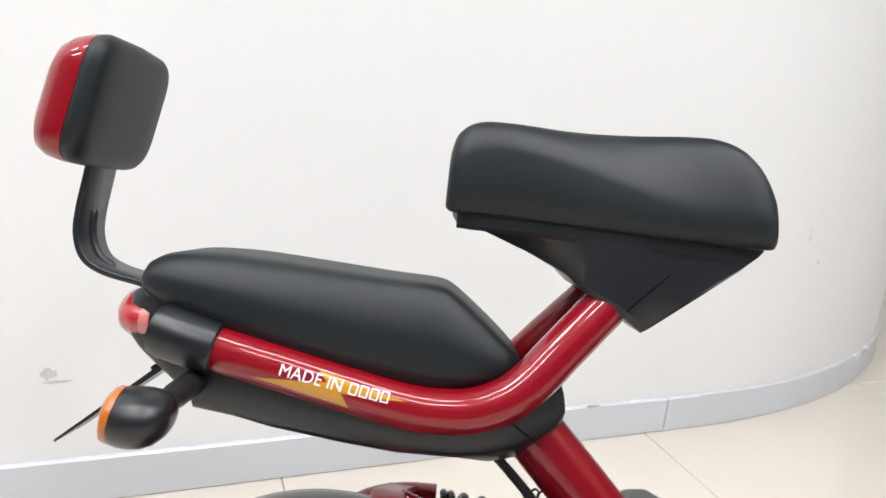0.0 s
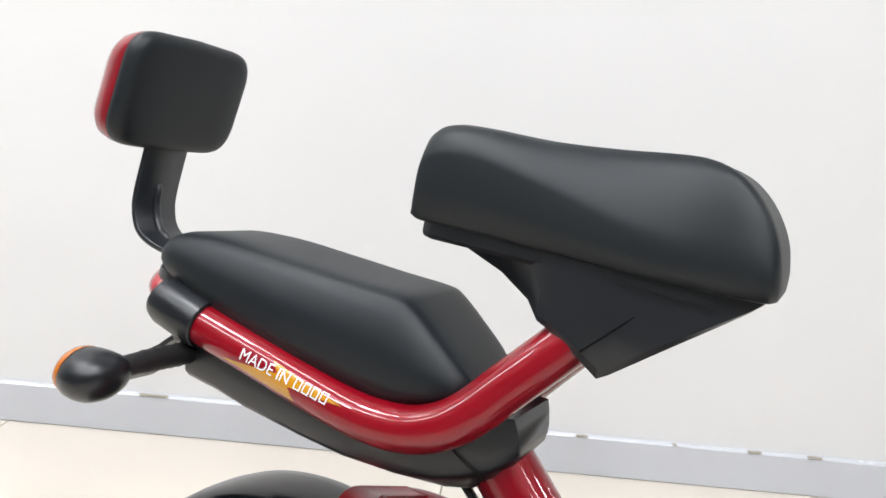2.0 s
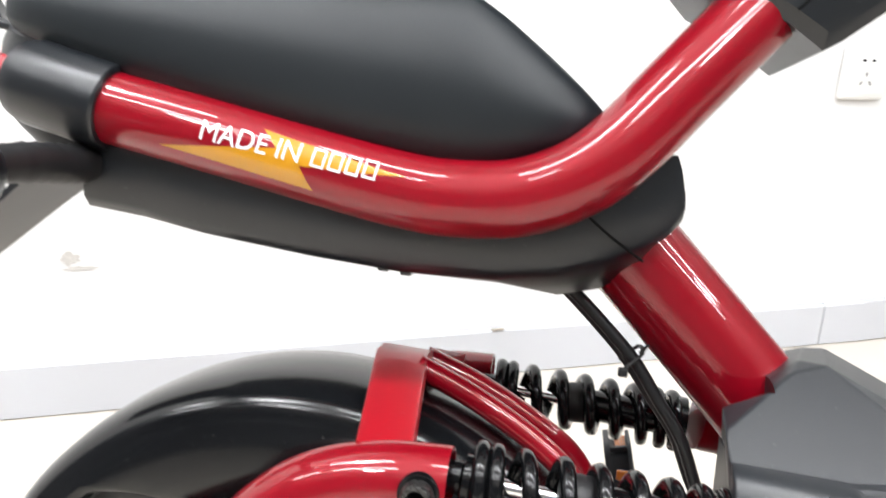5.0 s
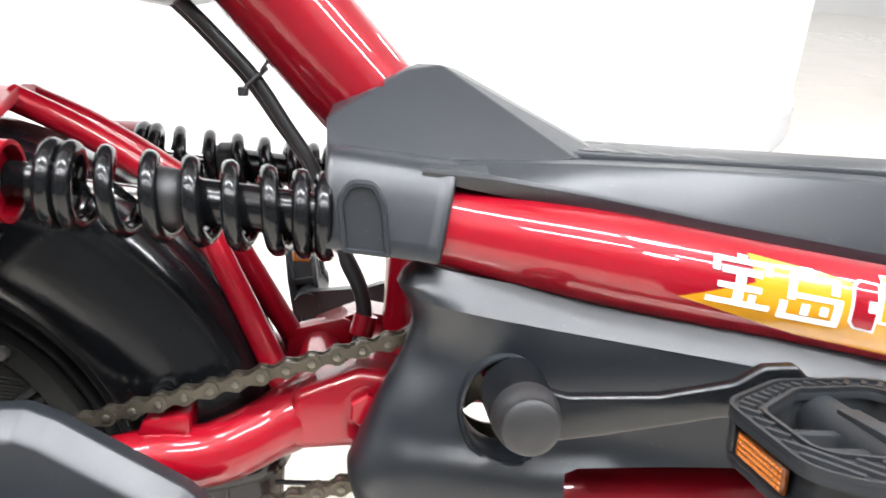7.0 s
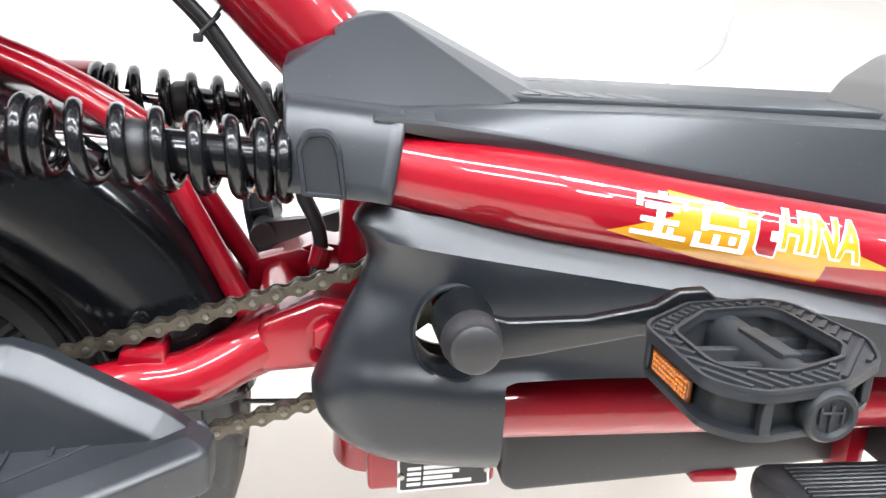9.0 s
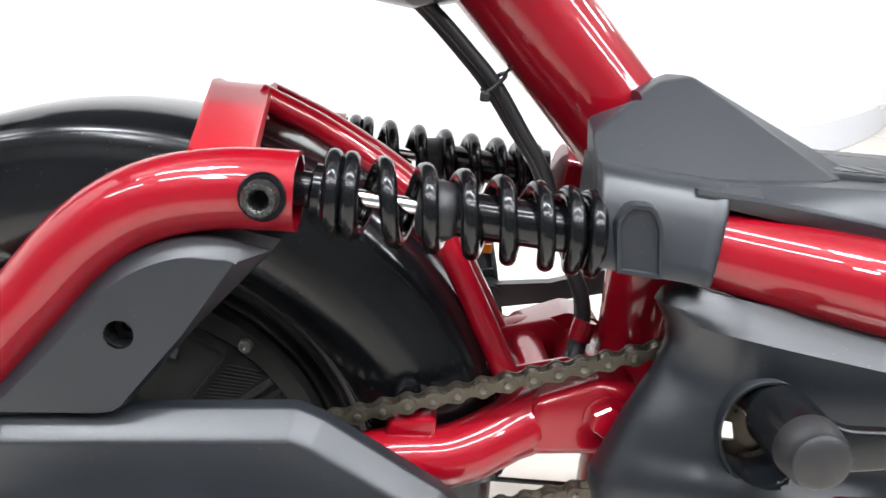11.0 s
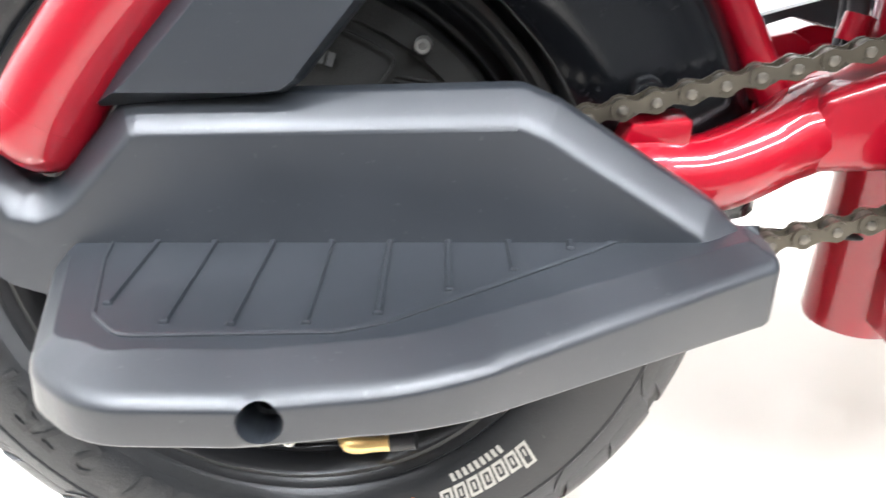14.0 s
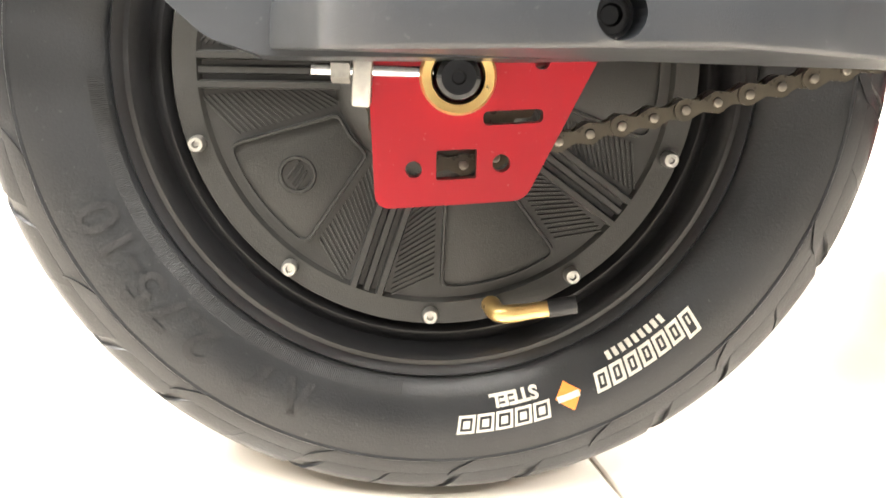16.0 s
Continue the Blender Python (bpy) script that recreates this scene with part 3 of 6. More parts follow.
for deg in SPOKE:
    for off in (-0.0062, 0.0, 0.0062):
        part("spoke_rib", radial_bar(deg, off, 0.040, 0.1035, 0.0021, -0.0295, -0.0345 if off else -0.0325), MOTOR, wheel)
    mid = deg + 36
    ring_out = [(0.0985 * math.cos(radians(mid + t)), AXLE[2] + 0.0985 * math.sin(radians(mid + t))) for t in (-17, -8, -3, 3, 8, 17)]
    ring_in = [(0.047 * math.cos(radians(mid + t)), AXLE[2] + 0.047 * math.sin(radians(mid + t))) for t in (14, 0, -14)]
    soft = [0.006] + [0.0] * (len(ring_out) - 2) + [0.006, 0.004] + [0.0] * (len(ring_in) - 2) + [0.004]
    outline = rounded(ring_out + ring_in, soft, 4)
    panel_ob = part("hub_panel", prism(outline, -0.0295, -0.0316, bevel=0.0008), MOTOR, wheel)
    rails = [shrink(outline, d) for d in (0.0, 0.0004, 0.0014, 0.0018)]
    part("panel_border", skin(bmesh.new(), [[(q[k][0], y, q[k][1]) for q, y in zip(rails, (-0.0305, -0.0331, -0.0331, -0.0305))] for k in range(len(outline))], closed=True), MOTOR, panel_ob)
    bm = bmesh.new()
    for sgn in (-1, 1):
        a0 = mid + sgn * 24.5
        for i in range(19):
            r = 0.050 + i * 0.00262
            half = radians(5.6) * r
            a = radians(a0)
            d, s = Vector((math.cos(a), 0, math.sin(a))), Vector((-math.sin(a), 0, math.cos(a)))
            p = Vector(AXLE) + d * r
            slope = d * (0.006 * sgn)
            skin(bm, [[p + s * half * k + slope * k + d * w + Vector((0, y, 0)) for w, y in ((-0.0009, -0.0295), (-0.0004, -0.0309), (0.0004, -0.0309), (0.0009, -0.0295))] for k in (-1, 1)])
    tagged(part("hub_ribbing", bm, MOTOR, wheel), kind="stuff")
screw_mesh = None
for k in range(10):
    p = polar(0.1095, -159.4 - 0.8 + 36 * k, 0)
    if screw_mesh is None:
        bm = lathe([(0.0, -0.0372), (0.0012, -0.0372), (0.0016, -0.0388), (0.0030, -0.0388), (0.0037, -0.0375), (0.0038, -0.0335)], (0, 0, 0), 18)
        ob = part("hub_screw", bm, STEEL, wheel, "small silver screw")
        screw_mesh = ob.data
    else:
        ob = new("hub_screw", screw_mesh)
        ob.parent = wheel
    ob.location = (p.x, 0, p.z)
bm = lathe([(0.0066, -0.0318), (0.0070, -0.0330), (0.0082, -0.0330), (0.0086, -0.0318)], tuple(polar(0.077, -141)), 28)
for k in (-1, 0, 1):
    skin(bm, [[polar(0.077 + v, -141 + k * 2.1 + w * 0.45 + v * 260, y) for w, y in ((-1, -0.0318), (-0.6, -0.0330), (0.6, -0.0330), (1, -0.0318))] for v in (-0.0045, 0.0045)])
part("embossed_ring", bm, MOTOR, wheel)
rows = [bar(i * 0.0042, i * 0.0042 + 0.003, 0, 0.006) for i in range(4)] + [bar(i * 0.0042 + 0.001, i * 0.0042 + 0.0035, 0.0075, 0.012) for i in range(3)]
part("print", film(shapes(rows), lambda u, v: polar(0.082 + v, 84 - math.degrees(u / 0.085), -0.0331)), GREY_PRINT, wheel, "small grey printed bars")
valve_path = spline([(0.031, -0.030, 0.0935), (0.0335, -0.041, 0.0925), (0.038, -0.0455, 0.0935), (0.056, -0.047, 0.0975)], 4)
part("valve", sweep(valve_path, [0.0045] * 5 + [0.0042] * 5 + [0.0038] * 3, 14), BRASS, wheel, "angled brass tyre valve")
part("valve_cap", sweep([(0.0555, -0.047, 0.0974), (0.068, -0.0475, 0.1003)], 0.0042, 14), SOFT_RUBBER, wheel, "black rubber valve cap")

# axle plate, nut and chain adjuster
plate_out = rounded([(-0.0295, 0.222), (-0.0221, 0.1485), (0.0325, 0.1555), (0.0560, 0.2120), (0.066, 0.236), (-0.02, 0.24)], [0.003, 0.006, 0.008, 0.003, 0.004, 0.004])
plate_holes = [circle(-0.009, 0.1642, 0.0031, 16), circle(0.0227, 0.1686, 0.0033, 16), rounded([(-0.0006, 0.1608), (0.0140, 0.1625), (0.0134, 0.1733), (-0.0012, 0.1716)], 0.0008, 2), rounded([(0.0150, 0.1818), (0.0365, 0.1842), (0.0362, 0.1892), (0.0147, 0.1868)], 0.0022, 3), circle(0.0342, 0.2055, 0.0028, 14)]
axle_plate = part("axle_plate", prism(plate_out, -0.0945, -0.1005, bevel=0.0006, seg=1, holes=plate_holes), RED_FLAT, bike, "red steel axle plate with punched holes")
c = (0.0044, 0, 0.1985)
part("axle_washer", lathe([(0.0088, -0.1045), (0.0095, -0.108), (0.0125, -0.1085), (0.0134, -0.107), (0.0136, -0.1003)], c, 36), BRASS, axle_plate, "brassy ring nut on the axle")
part("axle_end", lathe([(0.0, -0.1105), (0.0020, -0.1105), (0.0026, -0.1120), (0.0060, -0.1120), (0.0076, -0.1105), (0.0088, -0.1003)], c, 30), GLOSS, axle_plate, "black axle end")
part("axle_shaft", sweep([(c[0], -0.0945, c[2]), (c[0], -0.03, c[2])], 0.011, 20), STEEL, axle_plate)
adj = part("chain_adjuster", block(-0.0325, -0.0255, -0.1045, -0.094, 0.1855, 0.215, 0.0014), STEEL, bike, "silver chain adjuster clip")
part("adjuster_bolt", sweep([(-0.047, -0.100, 0.1975), (0.002, -0.100, 0.1995)], 0.0022, 12), CHROME, adj, "threaded silver bolt")
part("adjuster_nut", sweep([(-0.040, -0.100, 0.1978), (-0.0335, -0.100, 0.1981)], 0.0048, 6), STEEL, adj, "hexagonal nut")
part("axle_bar", sweep([(0.004, 0.03, 0.197), (0.004, 0.115, 0.197)], 0.010, 16), STEEL, bike, "steel axle end")

# mudguard
def skirt_r(deg):
    return 0.1445 + min(1, max(0, deg - 112) / 20) * 0.0375


bm = bmesh.new()
rings = []
for i in range(76):
    deg = 9 + 142 * i / 75
    r0 = skirt_r(deg)
    half = [(r0 + 0.0015, -0.0545), (r0, -0.0562), (r0 + 0.0012, -0.0580), (max(r0 + 0.004, 0.165), -0.0590), (max(r0 + 0.006, 0.178), -0.0592), (0.1880, -0.0584), (0.1930, -0.0566), (0.1965, -0.0556), (0.2000, -0.0548), (0.2035, -0.0528), (0.2080, -0.0470), (0.2120, -0.0375), (0.2143, -0.0210), (0.2152, 0.0)]
    prof = half + [(r, -y) for r, y in half[-2::-1]]
    rings.append([polar(r, deg, y) for r, y in prof])
vs = [[bm.verts.new(p) for p in ring] for ring in rings]
for a, b in zip(vs[:-1], vs[1:]):
    for k in range(len(a) - 1):
        bm.faces.new((a[k], a[k + 1], b[k + 1], b[k]))
guard = part("mudguard", bm, FENDER, bike, "shiny black plastic mudguard over the rear wheel", angle=60)
mod = guard.modifiers.new("thickness", "SOLIDIFY")
mod.thickness = 0.003
for x, z in ((0.1505, 0.2790), (0.165, 0.232)):
    part("mudguard_screw", lathe([(0.0, -0.0650), (0.0020, -0.0650), (0.0026, -0.0672), (0.0052, -0.0668), (0.0068, -0.0648), (0.0072, -0.0575)], (x, 0, z), 20), GLOSS, guard, "black socket screw")
# flat stay behind the wheel
part("mudguard_stay", prism([(-0.205, 0.2330), (-0.105, 0.2240), (-0.105, 0.2390), (-0.205, 0.2490)], -0.058, -0.062, bevel=0.0008), GREY_COVER, guard, "grey flat stay")

# rear swing frame: bent tubes that carry the dampers, a bridge between them
RACK = [(0.0955, 0.3862), (0.080, 0.3860), (0.0635, 0.3848), (0.0400, 0.3797), (0.0190, 0.3697), (-0.0010, 0.3523), (-0.0190, 0.3297), (-0.0370, 0.3075), (-0.0560, 0.2820), (-0.0690, 0.2625)]
for side in (-1, 1):
    path = spline([(x, side * 0.100, z) for x, z in RACK[::-1]], 5)
    rack = part("rack_tube", hollow(path, 0.0180, n=36), RED, bike, "bent glossy red tube with an open end")
    foot, way_ = path[0], (path[0] - path[1]).normalized()
    part("tube_end", sweep([foot - way_ * 0.0060, foot + way_ * 0.0035, foot + way_ * 0.0085, foot + way_ * 0.0125, foot + way_ * 0.0150, foot + way_ * 0.0160], [0.0181, 0.0181, 0.0171, 0.0141, 0.0090, 0.0040], 36), RED, rack, angle=80)
    bolt_at, out = (0.083, 0, 0.3858), 1 if side > 0 else -1
    bolt = part("damper_bolt", lathe([(r, out * y) for r, y in ((0.0, 0.1178), (0.0040, 0.1180), (0.0043, 0.1252), (0.0050, 0.1260), (0.0068, 0.1260), (0.0077, 0.1247), (0.0079, 0.1190), (0.0079, 0.1000))], bolt_at, 30), BOLT, rack, "dull steel socket head bolt")
    part("bolt_washer", lathe([(r, out * y) for r, y in ((0.0078, 0.1188), (0.0098, 0.1188), (0.0104, 0.1178), (0.0105, 0.1120))], bolt_at, 30), GLOSS, bolt, "black washer")
    # near-black disc paints the shade at the bottom of the bolt's recess
    part("bolt_socket", sweep([(bolt_at[0], out * 0.1176, bolt_at[2]), (bolt_at[0], out * 0.1190, bolt_at[2])], 0.0038, 6), DARKHOLE, bolt)
bridge_line = [Vector((0, y, z)) for y, z in ((-0.100, 0.3985), (-0.075, 0.4050), (-0.045, 0.4130), (-0.016, 0.4205), (-0.008, 0.4220), (0.008, 0.4220), (0.016, 0.4205), (0.045, 0.4130), (0.075, 0.4050), (0.100, 0.3985))]
rings = []
for p in bridge_line:
    k = 1 - abs(p.y) / 0.1
    x0, x1 = 0.0465 - 0.015 * k, 0.0765 - 0.012 * k
    rings.append([(x0, p.y, p.z), (x0 + 0.001, p.y, p.z + 0.0035), (x0 + 0.003, p.y, p.z + 0.0020), (x1 - 0.003, p.y, p.z + 0.0020), (x1 - 0.001, p.y, p.z + 0.0035), (x1, p.y, p.z), (x1, p.y, p.z - 0.0025), (x0, p.y, p.z - 0.0025)])
bridge = part("bridge_plate", skin(bmesh.new(), rings), RED_FLAT, bike, "folded red steel bridge over the mudguard")
for side in (-1, 1):
    stay_path = spline([(0.060, side * 0.012, 0.4190), (0.0950, side * 0.014, 0.4045), (0.1330, side * 0.016, 0.3830), (0.1560, side * 0.020, 0.3640), (0.1750, side * 0.026, 0.3330), (0.1950, side * 0.034, 0.2980), (0.2130, side * 0.042, 0.2660)], 5)
    part("swing_stay", sweep(stay_path, 0.0072, 14), RED, bike, "slim red stay tube")

# swing arms
for side in (-1, 1):
    arm = spline([(0.030, side * 0.082, 0.2180), (0.085, side * 0.078, 0.2320), (0.140, side * 0.074, 0.2470), (0.176, side * 0.070, 0.2510), (0.203, side * 0.0615, 0.2620), (0.224, side * 0.0520, 0.2715), (0.2420, side * 0.0440, 0.2760)], 5)
    arm_ob = part("swing_arm", sweep(arm, [0.0160] * 16 + [0.0163] * 5 + [0.0172, 0.0178, 0.0180, 0.0180, 0.0178] + [0.0172, 0.0160, 0.0145, 0.0125, 0.0100], 18, oval=1.0), RED, bike, "glossy red swing arm tube")
    ear = rounded([(0.2080, 0.2530), (0.262, 0.2580), (0.274, 0.2740), (0.268, 0.2955), (0.246, 0.2985), (0.2140, 0.2850)], 0.009, 4)
    part("pivot_ear", prism(ear, side * 0.036, side * 0.0735, bevel=0.0065, seg=4), RED, arm_ob, "flattened red pivot end")
    part("pivot_bolt", sweep([(0.2510, side * 0.066, 0.2790), (0.2510, side * 0.0800, 0.2790), (0.2510, side * 0.0812, 0.2790)], [0.0090, 0.0090, 0.0078], 6), RED, arm_ob, "red painted hexagon bolt")
    part("pivot_washer", sweep([(0.2510, side * 0.067, 0.2790), (0.2510, side * 0.0748, 0.2790)], 0.0118, 24), RED, arm_ob)
    part("arm_tab", prism(rounded([(0.138, 0.254), (0.166, 0.262), (0.166, 0.274), (0.143, 0.270)], 0.003), side * 0.055, side * 0.078, bevel=0.002), RED, arm_ob, "red mudguard tab")
part("swing_cross", sweep([(0.222, -0.060, 0.2740), (0.222, 0.060, 0.2740)], 0.0125, 18), RED, bike, "red cross tube of the swing frame")
gusset = part("swing_gusset", block(0.200, 0.246, -0.034, 0.034, 0.2600, 0.2630, 0.001), RED, bike, "welded red channel between the swing arms")
for side in (-1, 1):
    part("gusset_flange", prism(rounded([(0.200, 0.2600), (0.203, 0.2860), (0.236, 0.2950), (0.246, 0.2900), (0.246, 0.2600)], 0.005, 3), side * 0.0340, side * 0.0310, bevel=0.001), RED, gusset)

# coil dampers
def damper(y, shift=0.0):
    a, b = Vector((0.0890, y, 0.3862)), Vector((0.2300, y, 0.3762))
    d = (b - a).normalized()
    up = Vector((0, 1, 0)).cross(d)
    def at(x):
        return a + d * ((x - a.x) / d.x)
    body = part("damper", sweep([at(0.150), at(0.152), at(0.226)], [0.0095, 0.0106, 0.0106], 24), GLOSS, bike, "black coil spring damper with a chrome rod")
    part("damper_rod", sweep([at(0.1080), at(0.155)], 0.0039, 16), CHROME, body, "polished chrome rod")
    part("damper_collar", sweep([at(0.1470), at(0.1478), at(0.1500), at(0.1560), at(0.1630), at(0.1660)], [0.0060, 0.0105, 0.0130, 0.0138, 0.0132, 0.0106], 26), SOFT_RUBBER, body, "black rubber collar")
    part("damper_eye", sweep([at(0.0900), at(0.1035)], 0.0085, 18), GLOSS, body)
    part("spring_seat", sweep([at(0.0995), at(0.1010), at(0.1045)], [0.009, 0.0125, 0.0125], 28), GLOSS, body)
    part("spring_seat", sweep([at(0.2240), at(0.2290)], [0.0170, 0.0170], 28), GLOSS, body)
    tops = [0.1045, 0.1115, 0.1200, 0.1406, 0.1577, 0.1754, 0.1920, 0.2092, 0.2208, 0.2300, 0.2380]
    path = []
    for i in range(int(8.9 * 24)):
        t = 0.45 + i / 24
        k = min(int(t), len(tops) - 2)
        x = tops[k] + (tops[k + 1] - tops[k]) * (t - k) + shift
        ang = 2 * math.pi * t
        path.append(at(x) + up * (0.0165 * math.cos(ang)) + Vector((0, 1, 0)) * (0.0165 * math.sin(ang)))
    part("spring", sweep(path, 0.0041, 14), GLOSS, body, "glossy black coil spring")
    return body


damper(-0.090)
damper(0.082, -0.006)


def plate(poly, steps, share, holes=()):
    """An upright plate whose front edge is shaped by steps of (inset, y); share scales the inset at each corner; holes pierce the front."""
    bm = bmesh.new()
    rings = [[(x, y, z) for x, z in shrink(poly, [w * k for k in share])] for w, y in steps]
    vs = [[bm.verts.new(p) for p in ring] for ring in rings]
    n = len(poly)
    for a, b in zip(vs[:-1], vs[1:]):
        for k in range(n):
            bm.faces.new((a[k], a[(k + 1) % n], b[(k + 1) % n], b[k]))
    loops = [vs[-1]] + [[bm.verts.new((x, steps[-1][1], z)) for x, z in hole] for hole in holes]
    flat = [v for lp in loops for v in lp]
    for tri in tessellate_polygon([[Vector((v.co.x, v.co.z, 0)) for v in lp] for lp in loops]):
        bm.faces.new([flat[k] for k in tri])
    return bm


# wing shaped cover below the bent tube
upper_edge = [(p.x, p.z) for p in spline([(-0.0360, 0, 0.2765), (-0.0120, 0, 0.3035), (0.0140, 0, 0.3350), (0.0300, 0, 0.3482), (0.0480, 0, 0.3555), (0.0640, 0, 0.3568), (0.0745, 0, 0.3550)], 5)]
wing_face = upper_edge + [(0.0500, 0.3210), (0.0270, 0.2905), (0.0235, 0.2855), (0.0190, 0.2822), (0.0120, 0.2810)]
wing_share = [0.86] * (len(upper_edge) - 3) + [0.86, 0.86, 1.05] + [0.22] * 5
wing_out = shrink(wing_face, [-0.0092 * k for k in wing_share])
wing_out[len(upper_edge) - 1] = (0.0868, 0.3612)
wing = part("wing_cover", plate(wing_out, ((0.0, -0.088), (0.0, -0.1070), (0.0008, -0.1082), (0.0086, -0.1141), (0.0095, -0.1146)), wing_share, [circle(0.0226, 0.3190, 0.0066, 22)]), PLASTIC, bike, "matt black plastic wing cover with a screw hole", angle=40, flat=True)
part("wing_recess", lathe([(0.0, -0.1000), (0.0020, -0.1000), (0.0030, -0.1020), (0.0066, -0.1015), (0.0068, -0.112)], (0.0226, 0, 0.3190), 22), SOFT_RUBBER, wing)

# foot guard over the chain side
panel = rounded([(-0.0890, 0.2690), (-0.1000, 0.2625), (-0.1155, 0.2425), (-0.1150, 0.2370), (-0.1022, 0.2225), (-0.0803, 0.2050), (-0.0617, 0.1995), (0.0300, 0.2050), (0.1000, 0.2110), (0.1860, 0.2160), (0.1915, 0.2230), (0.1900, 0.2330), (0.1700, 0.2507), (0.1129, 0.2826), (0.0997, 0.2873), (-0.0316, 0.2757), (-0.0375, 0.2734), (-0.0715, 0.2330)], [0.005, 0.010, 0.010, 0.010, 0.02, 0.02, 0.012, 0.02, 0.02, 0.006, 0.006, 0.008, 0.012, 0.012, 0.012, 0.008, 0.008, 0.012], 5)


def chamfer_share(x, z):
    """How much of the broad chamfer a corner of the guard takes: all along the top, little below."""
    low = 0.2200 + 0.04 * max(0.0, x)
    k = min(1.0, max(0.0, (z - low) / (0.026 if x < 0.1 else 0.010)))
    return (0.14 + 0.86 * k * k * (3 - 2 * k)) * (1.0 if x > -0.075 else 0.62)


share = [chamfer_share(x, z) for x, z in panel]
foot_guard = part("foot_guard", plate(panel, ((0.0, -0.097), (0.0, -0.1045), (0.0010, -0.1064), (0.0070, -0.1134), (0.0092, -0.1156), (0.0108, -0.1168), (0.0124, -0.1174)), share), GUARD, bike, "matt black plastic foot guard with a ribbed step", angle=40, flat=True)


def step_z(x):
    return 0.2300 + 0.075 * (x - 0.03)


step_plan = rounded([(-0.0590, -0.104), (-0.0575, -0.128), (-0.0335, -0.193), (-0.0120, -0.2105), (0.0300, -0.2105), (0.0700, -0.2028), (0.0900, -0.1938), (0.1925, -0.1215), (0.1940, -0.100), (0.060, -0.100)], [0.002, 0.02, 0.03, 0.04, 0.06, 0.08, 0.08, 0.010, 0.004, 0.004], 7)


def inset(poly, d):
    n, out = len(poly), []
    area = sum(poly[i][0] * poly[(i + 1) % n][1] - poly[(i + 1) % n][0] * poly[i][1] for i in range(n))
    s = 1 if area > 0 else -1
    for i in range(n):
        a, p, b = Vector(poly[i - 1]), Vector(poly[i]), Vector(poly[(i + 1) % n])
        e0, e1_ = (p - a).normalized(), (b - p).normalized()
        nrm = (Vector((-e0.y, e0.x)) + Vector((-e1_.y, e1_.x)))
        nrm = nrm.normalized() if nrm.length > 1e-6 else Vector((-e0.y, e0.x))
        k = max(0.5, nrm.dot(Vector((-e0.y, e0.x))))
        side_cut = 1 - 0.72 * max(0.0, s * nrm.x) ** 2
        q = p + nrm * (s * d * side_cut * min(1.0, max(0.60, (0.260 - p.x) / 0.110)) / k)
        if p.y > -0.106:
            q.y = p.y
        q.y = min(q.y, -0.1005)
        out.append((q.x, q.y))
    return out


rings = []
for d, dz in ((0.0190, 0.0), (0.0172, -0.0003), (0.0050, -0.0044), (0.0020, -0.0058), (0.0004, -0.0076), (0.0, -0.0090), (0.0, -0.0180), (0.0012, -0.0195), (0.004, -0.0198)):
    drop = 0.075 * min(1.0, max(0.0, (-dz - 0.0090) / 0.008))
    rings.append([(x, y, step_z(x) + dz - drop * max(0.0, x - 0.06)) for x, y in inset(step_plan, d)])
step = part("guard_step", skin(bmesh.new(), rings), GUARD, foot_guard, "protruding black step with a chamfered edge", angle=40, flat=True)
mat_plan = rounded([(-0.0415, -0.1120), (-0.0365, -0.1343), (-0.0230, -0.1740), (-0.0110, -0.1868), (0.0500, -0.1840), (0.0640, -0.1775), (0.0922, -0.1549), (0.1262, -0.1266), (0.1420, -0.1120)], [0.004, 0.02, 0.012, 0.012, 0.02, 0.02, 0.03, 0.03, 0.002], 6)
bm = skin(bmesh.new(), [[(x, y, step_z(x) + dz) for x, y in inset(mat_plan, d)] for d, dz in ((0.0, -0.001), (0.0, 0.0006), (0.0008, 0.0009), (0.0022, 0.0009), (0.0030, 0.0002))])
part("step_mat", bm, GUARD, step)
RIBS = [(-0.0240, -0.0214, -0.1663), (-0.0035, -0.0003, -0.1780), (0.0170, 0.0190, -0.1790), (0.0375, 0.0400, -0.1780), (0.0578, 0.0598, -0.1720), (0.0780, 0.0795, -0.1560), (0.0987, 0.0997, -0.1410), (0.1196, 0.1194, -0.1235)]
for x0, x1, y1 in RIBS:
    y0 = -0.1168
    rings = [[(x + k, y, step_z(x) + z) for k, z in ((-0.0011, 0.0), (-0.0007, 0.0015), (0.0007, 0.0015), (0.0011, 0.0))] for x, y in ((x0, y0), (x1, y1))]
    bm = skin(bmesh.new(), rings)
    for x, y in ((x0, y0 - 0.0004), (x1, y1)):
        block(x - 0.0014, x + 0.0014, y - 0.0008, y + 0.0008, step_z(x) - 0.0005, step_z(x) + 0.0014, 0.0007, 2, bm)
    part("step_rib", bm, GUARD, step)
hx, hz = 0.0343, 0.2183
carve(step, sweep([(hx, -0.230, hz), (hx, -0.196, hz)], 0.0060, 24))
part("step_screw", lathe([(0.0, -0.1965), (0.0022, -0.1965), (0.0028, -0.1985), (0.0045, -0.1985), (0.005, -0.1950)], (hx, 0, hz), 20), GLOSS, step, "dark screw deep in its recess")

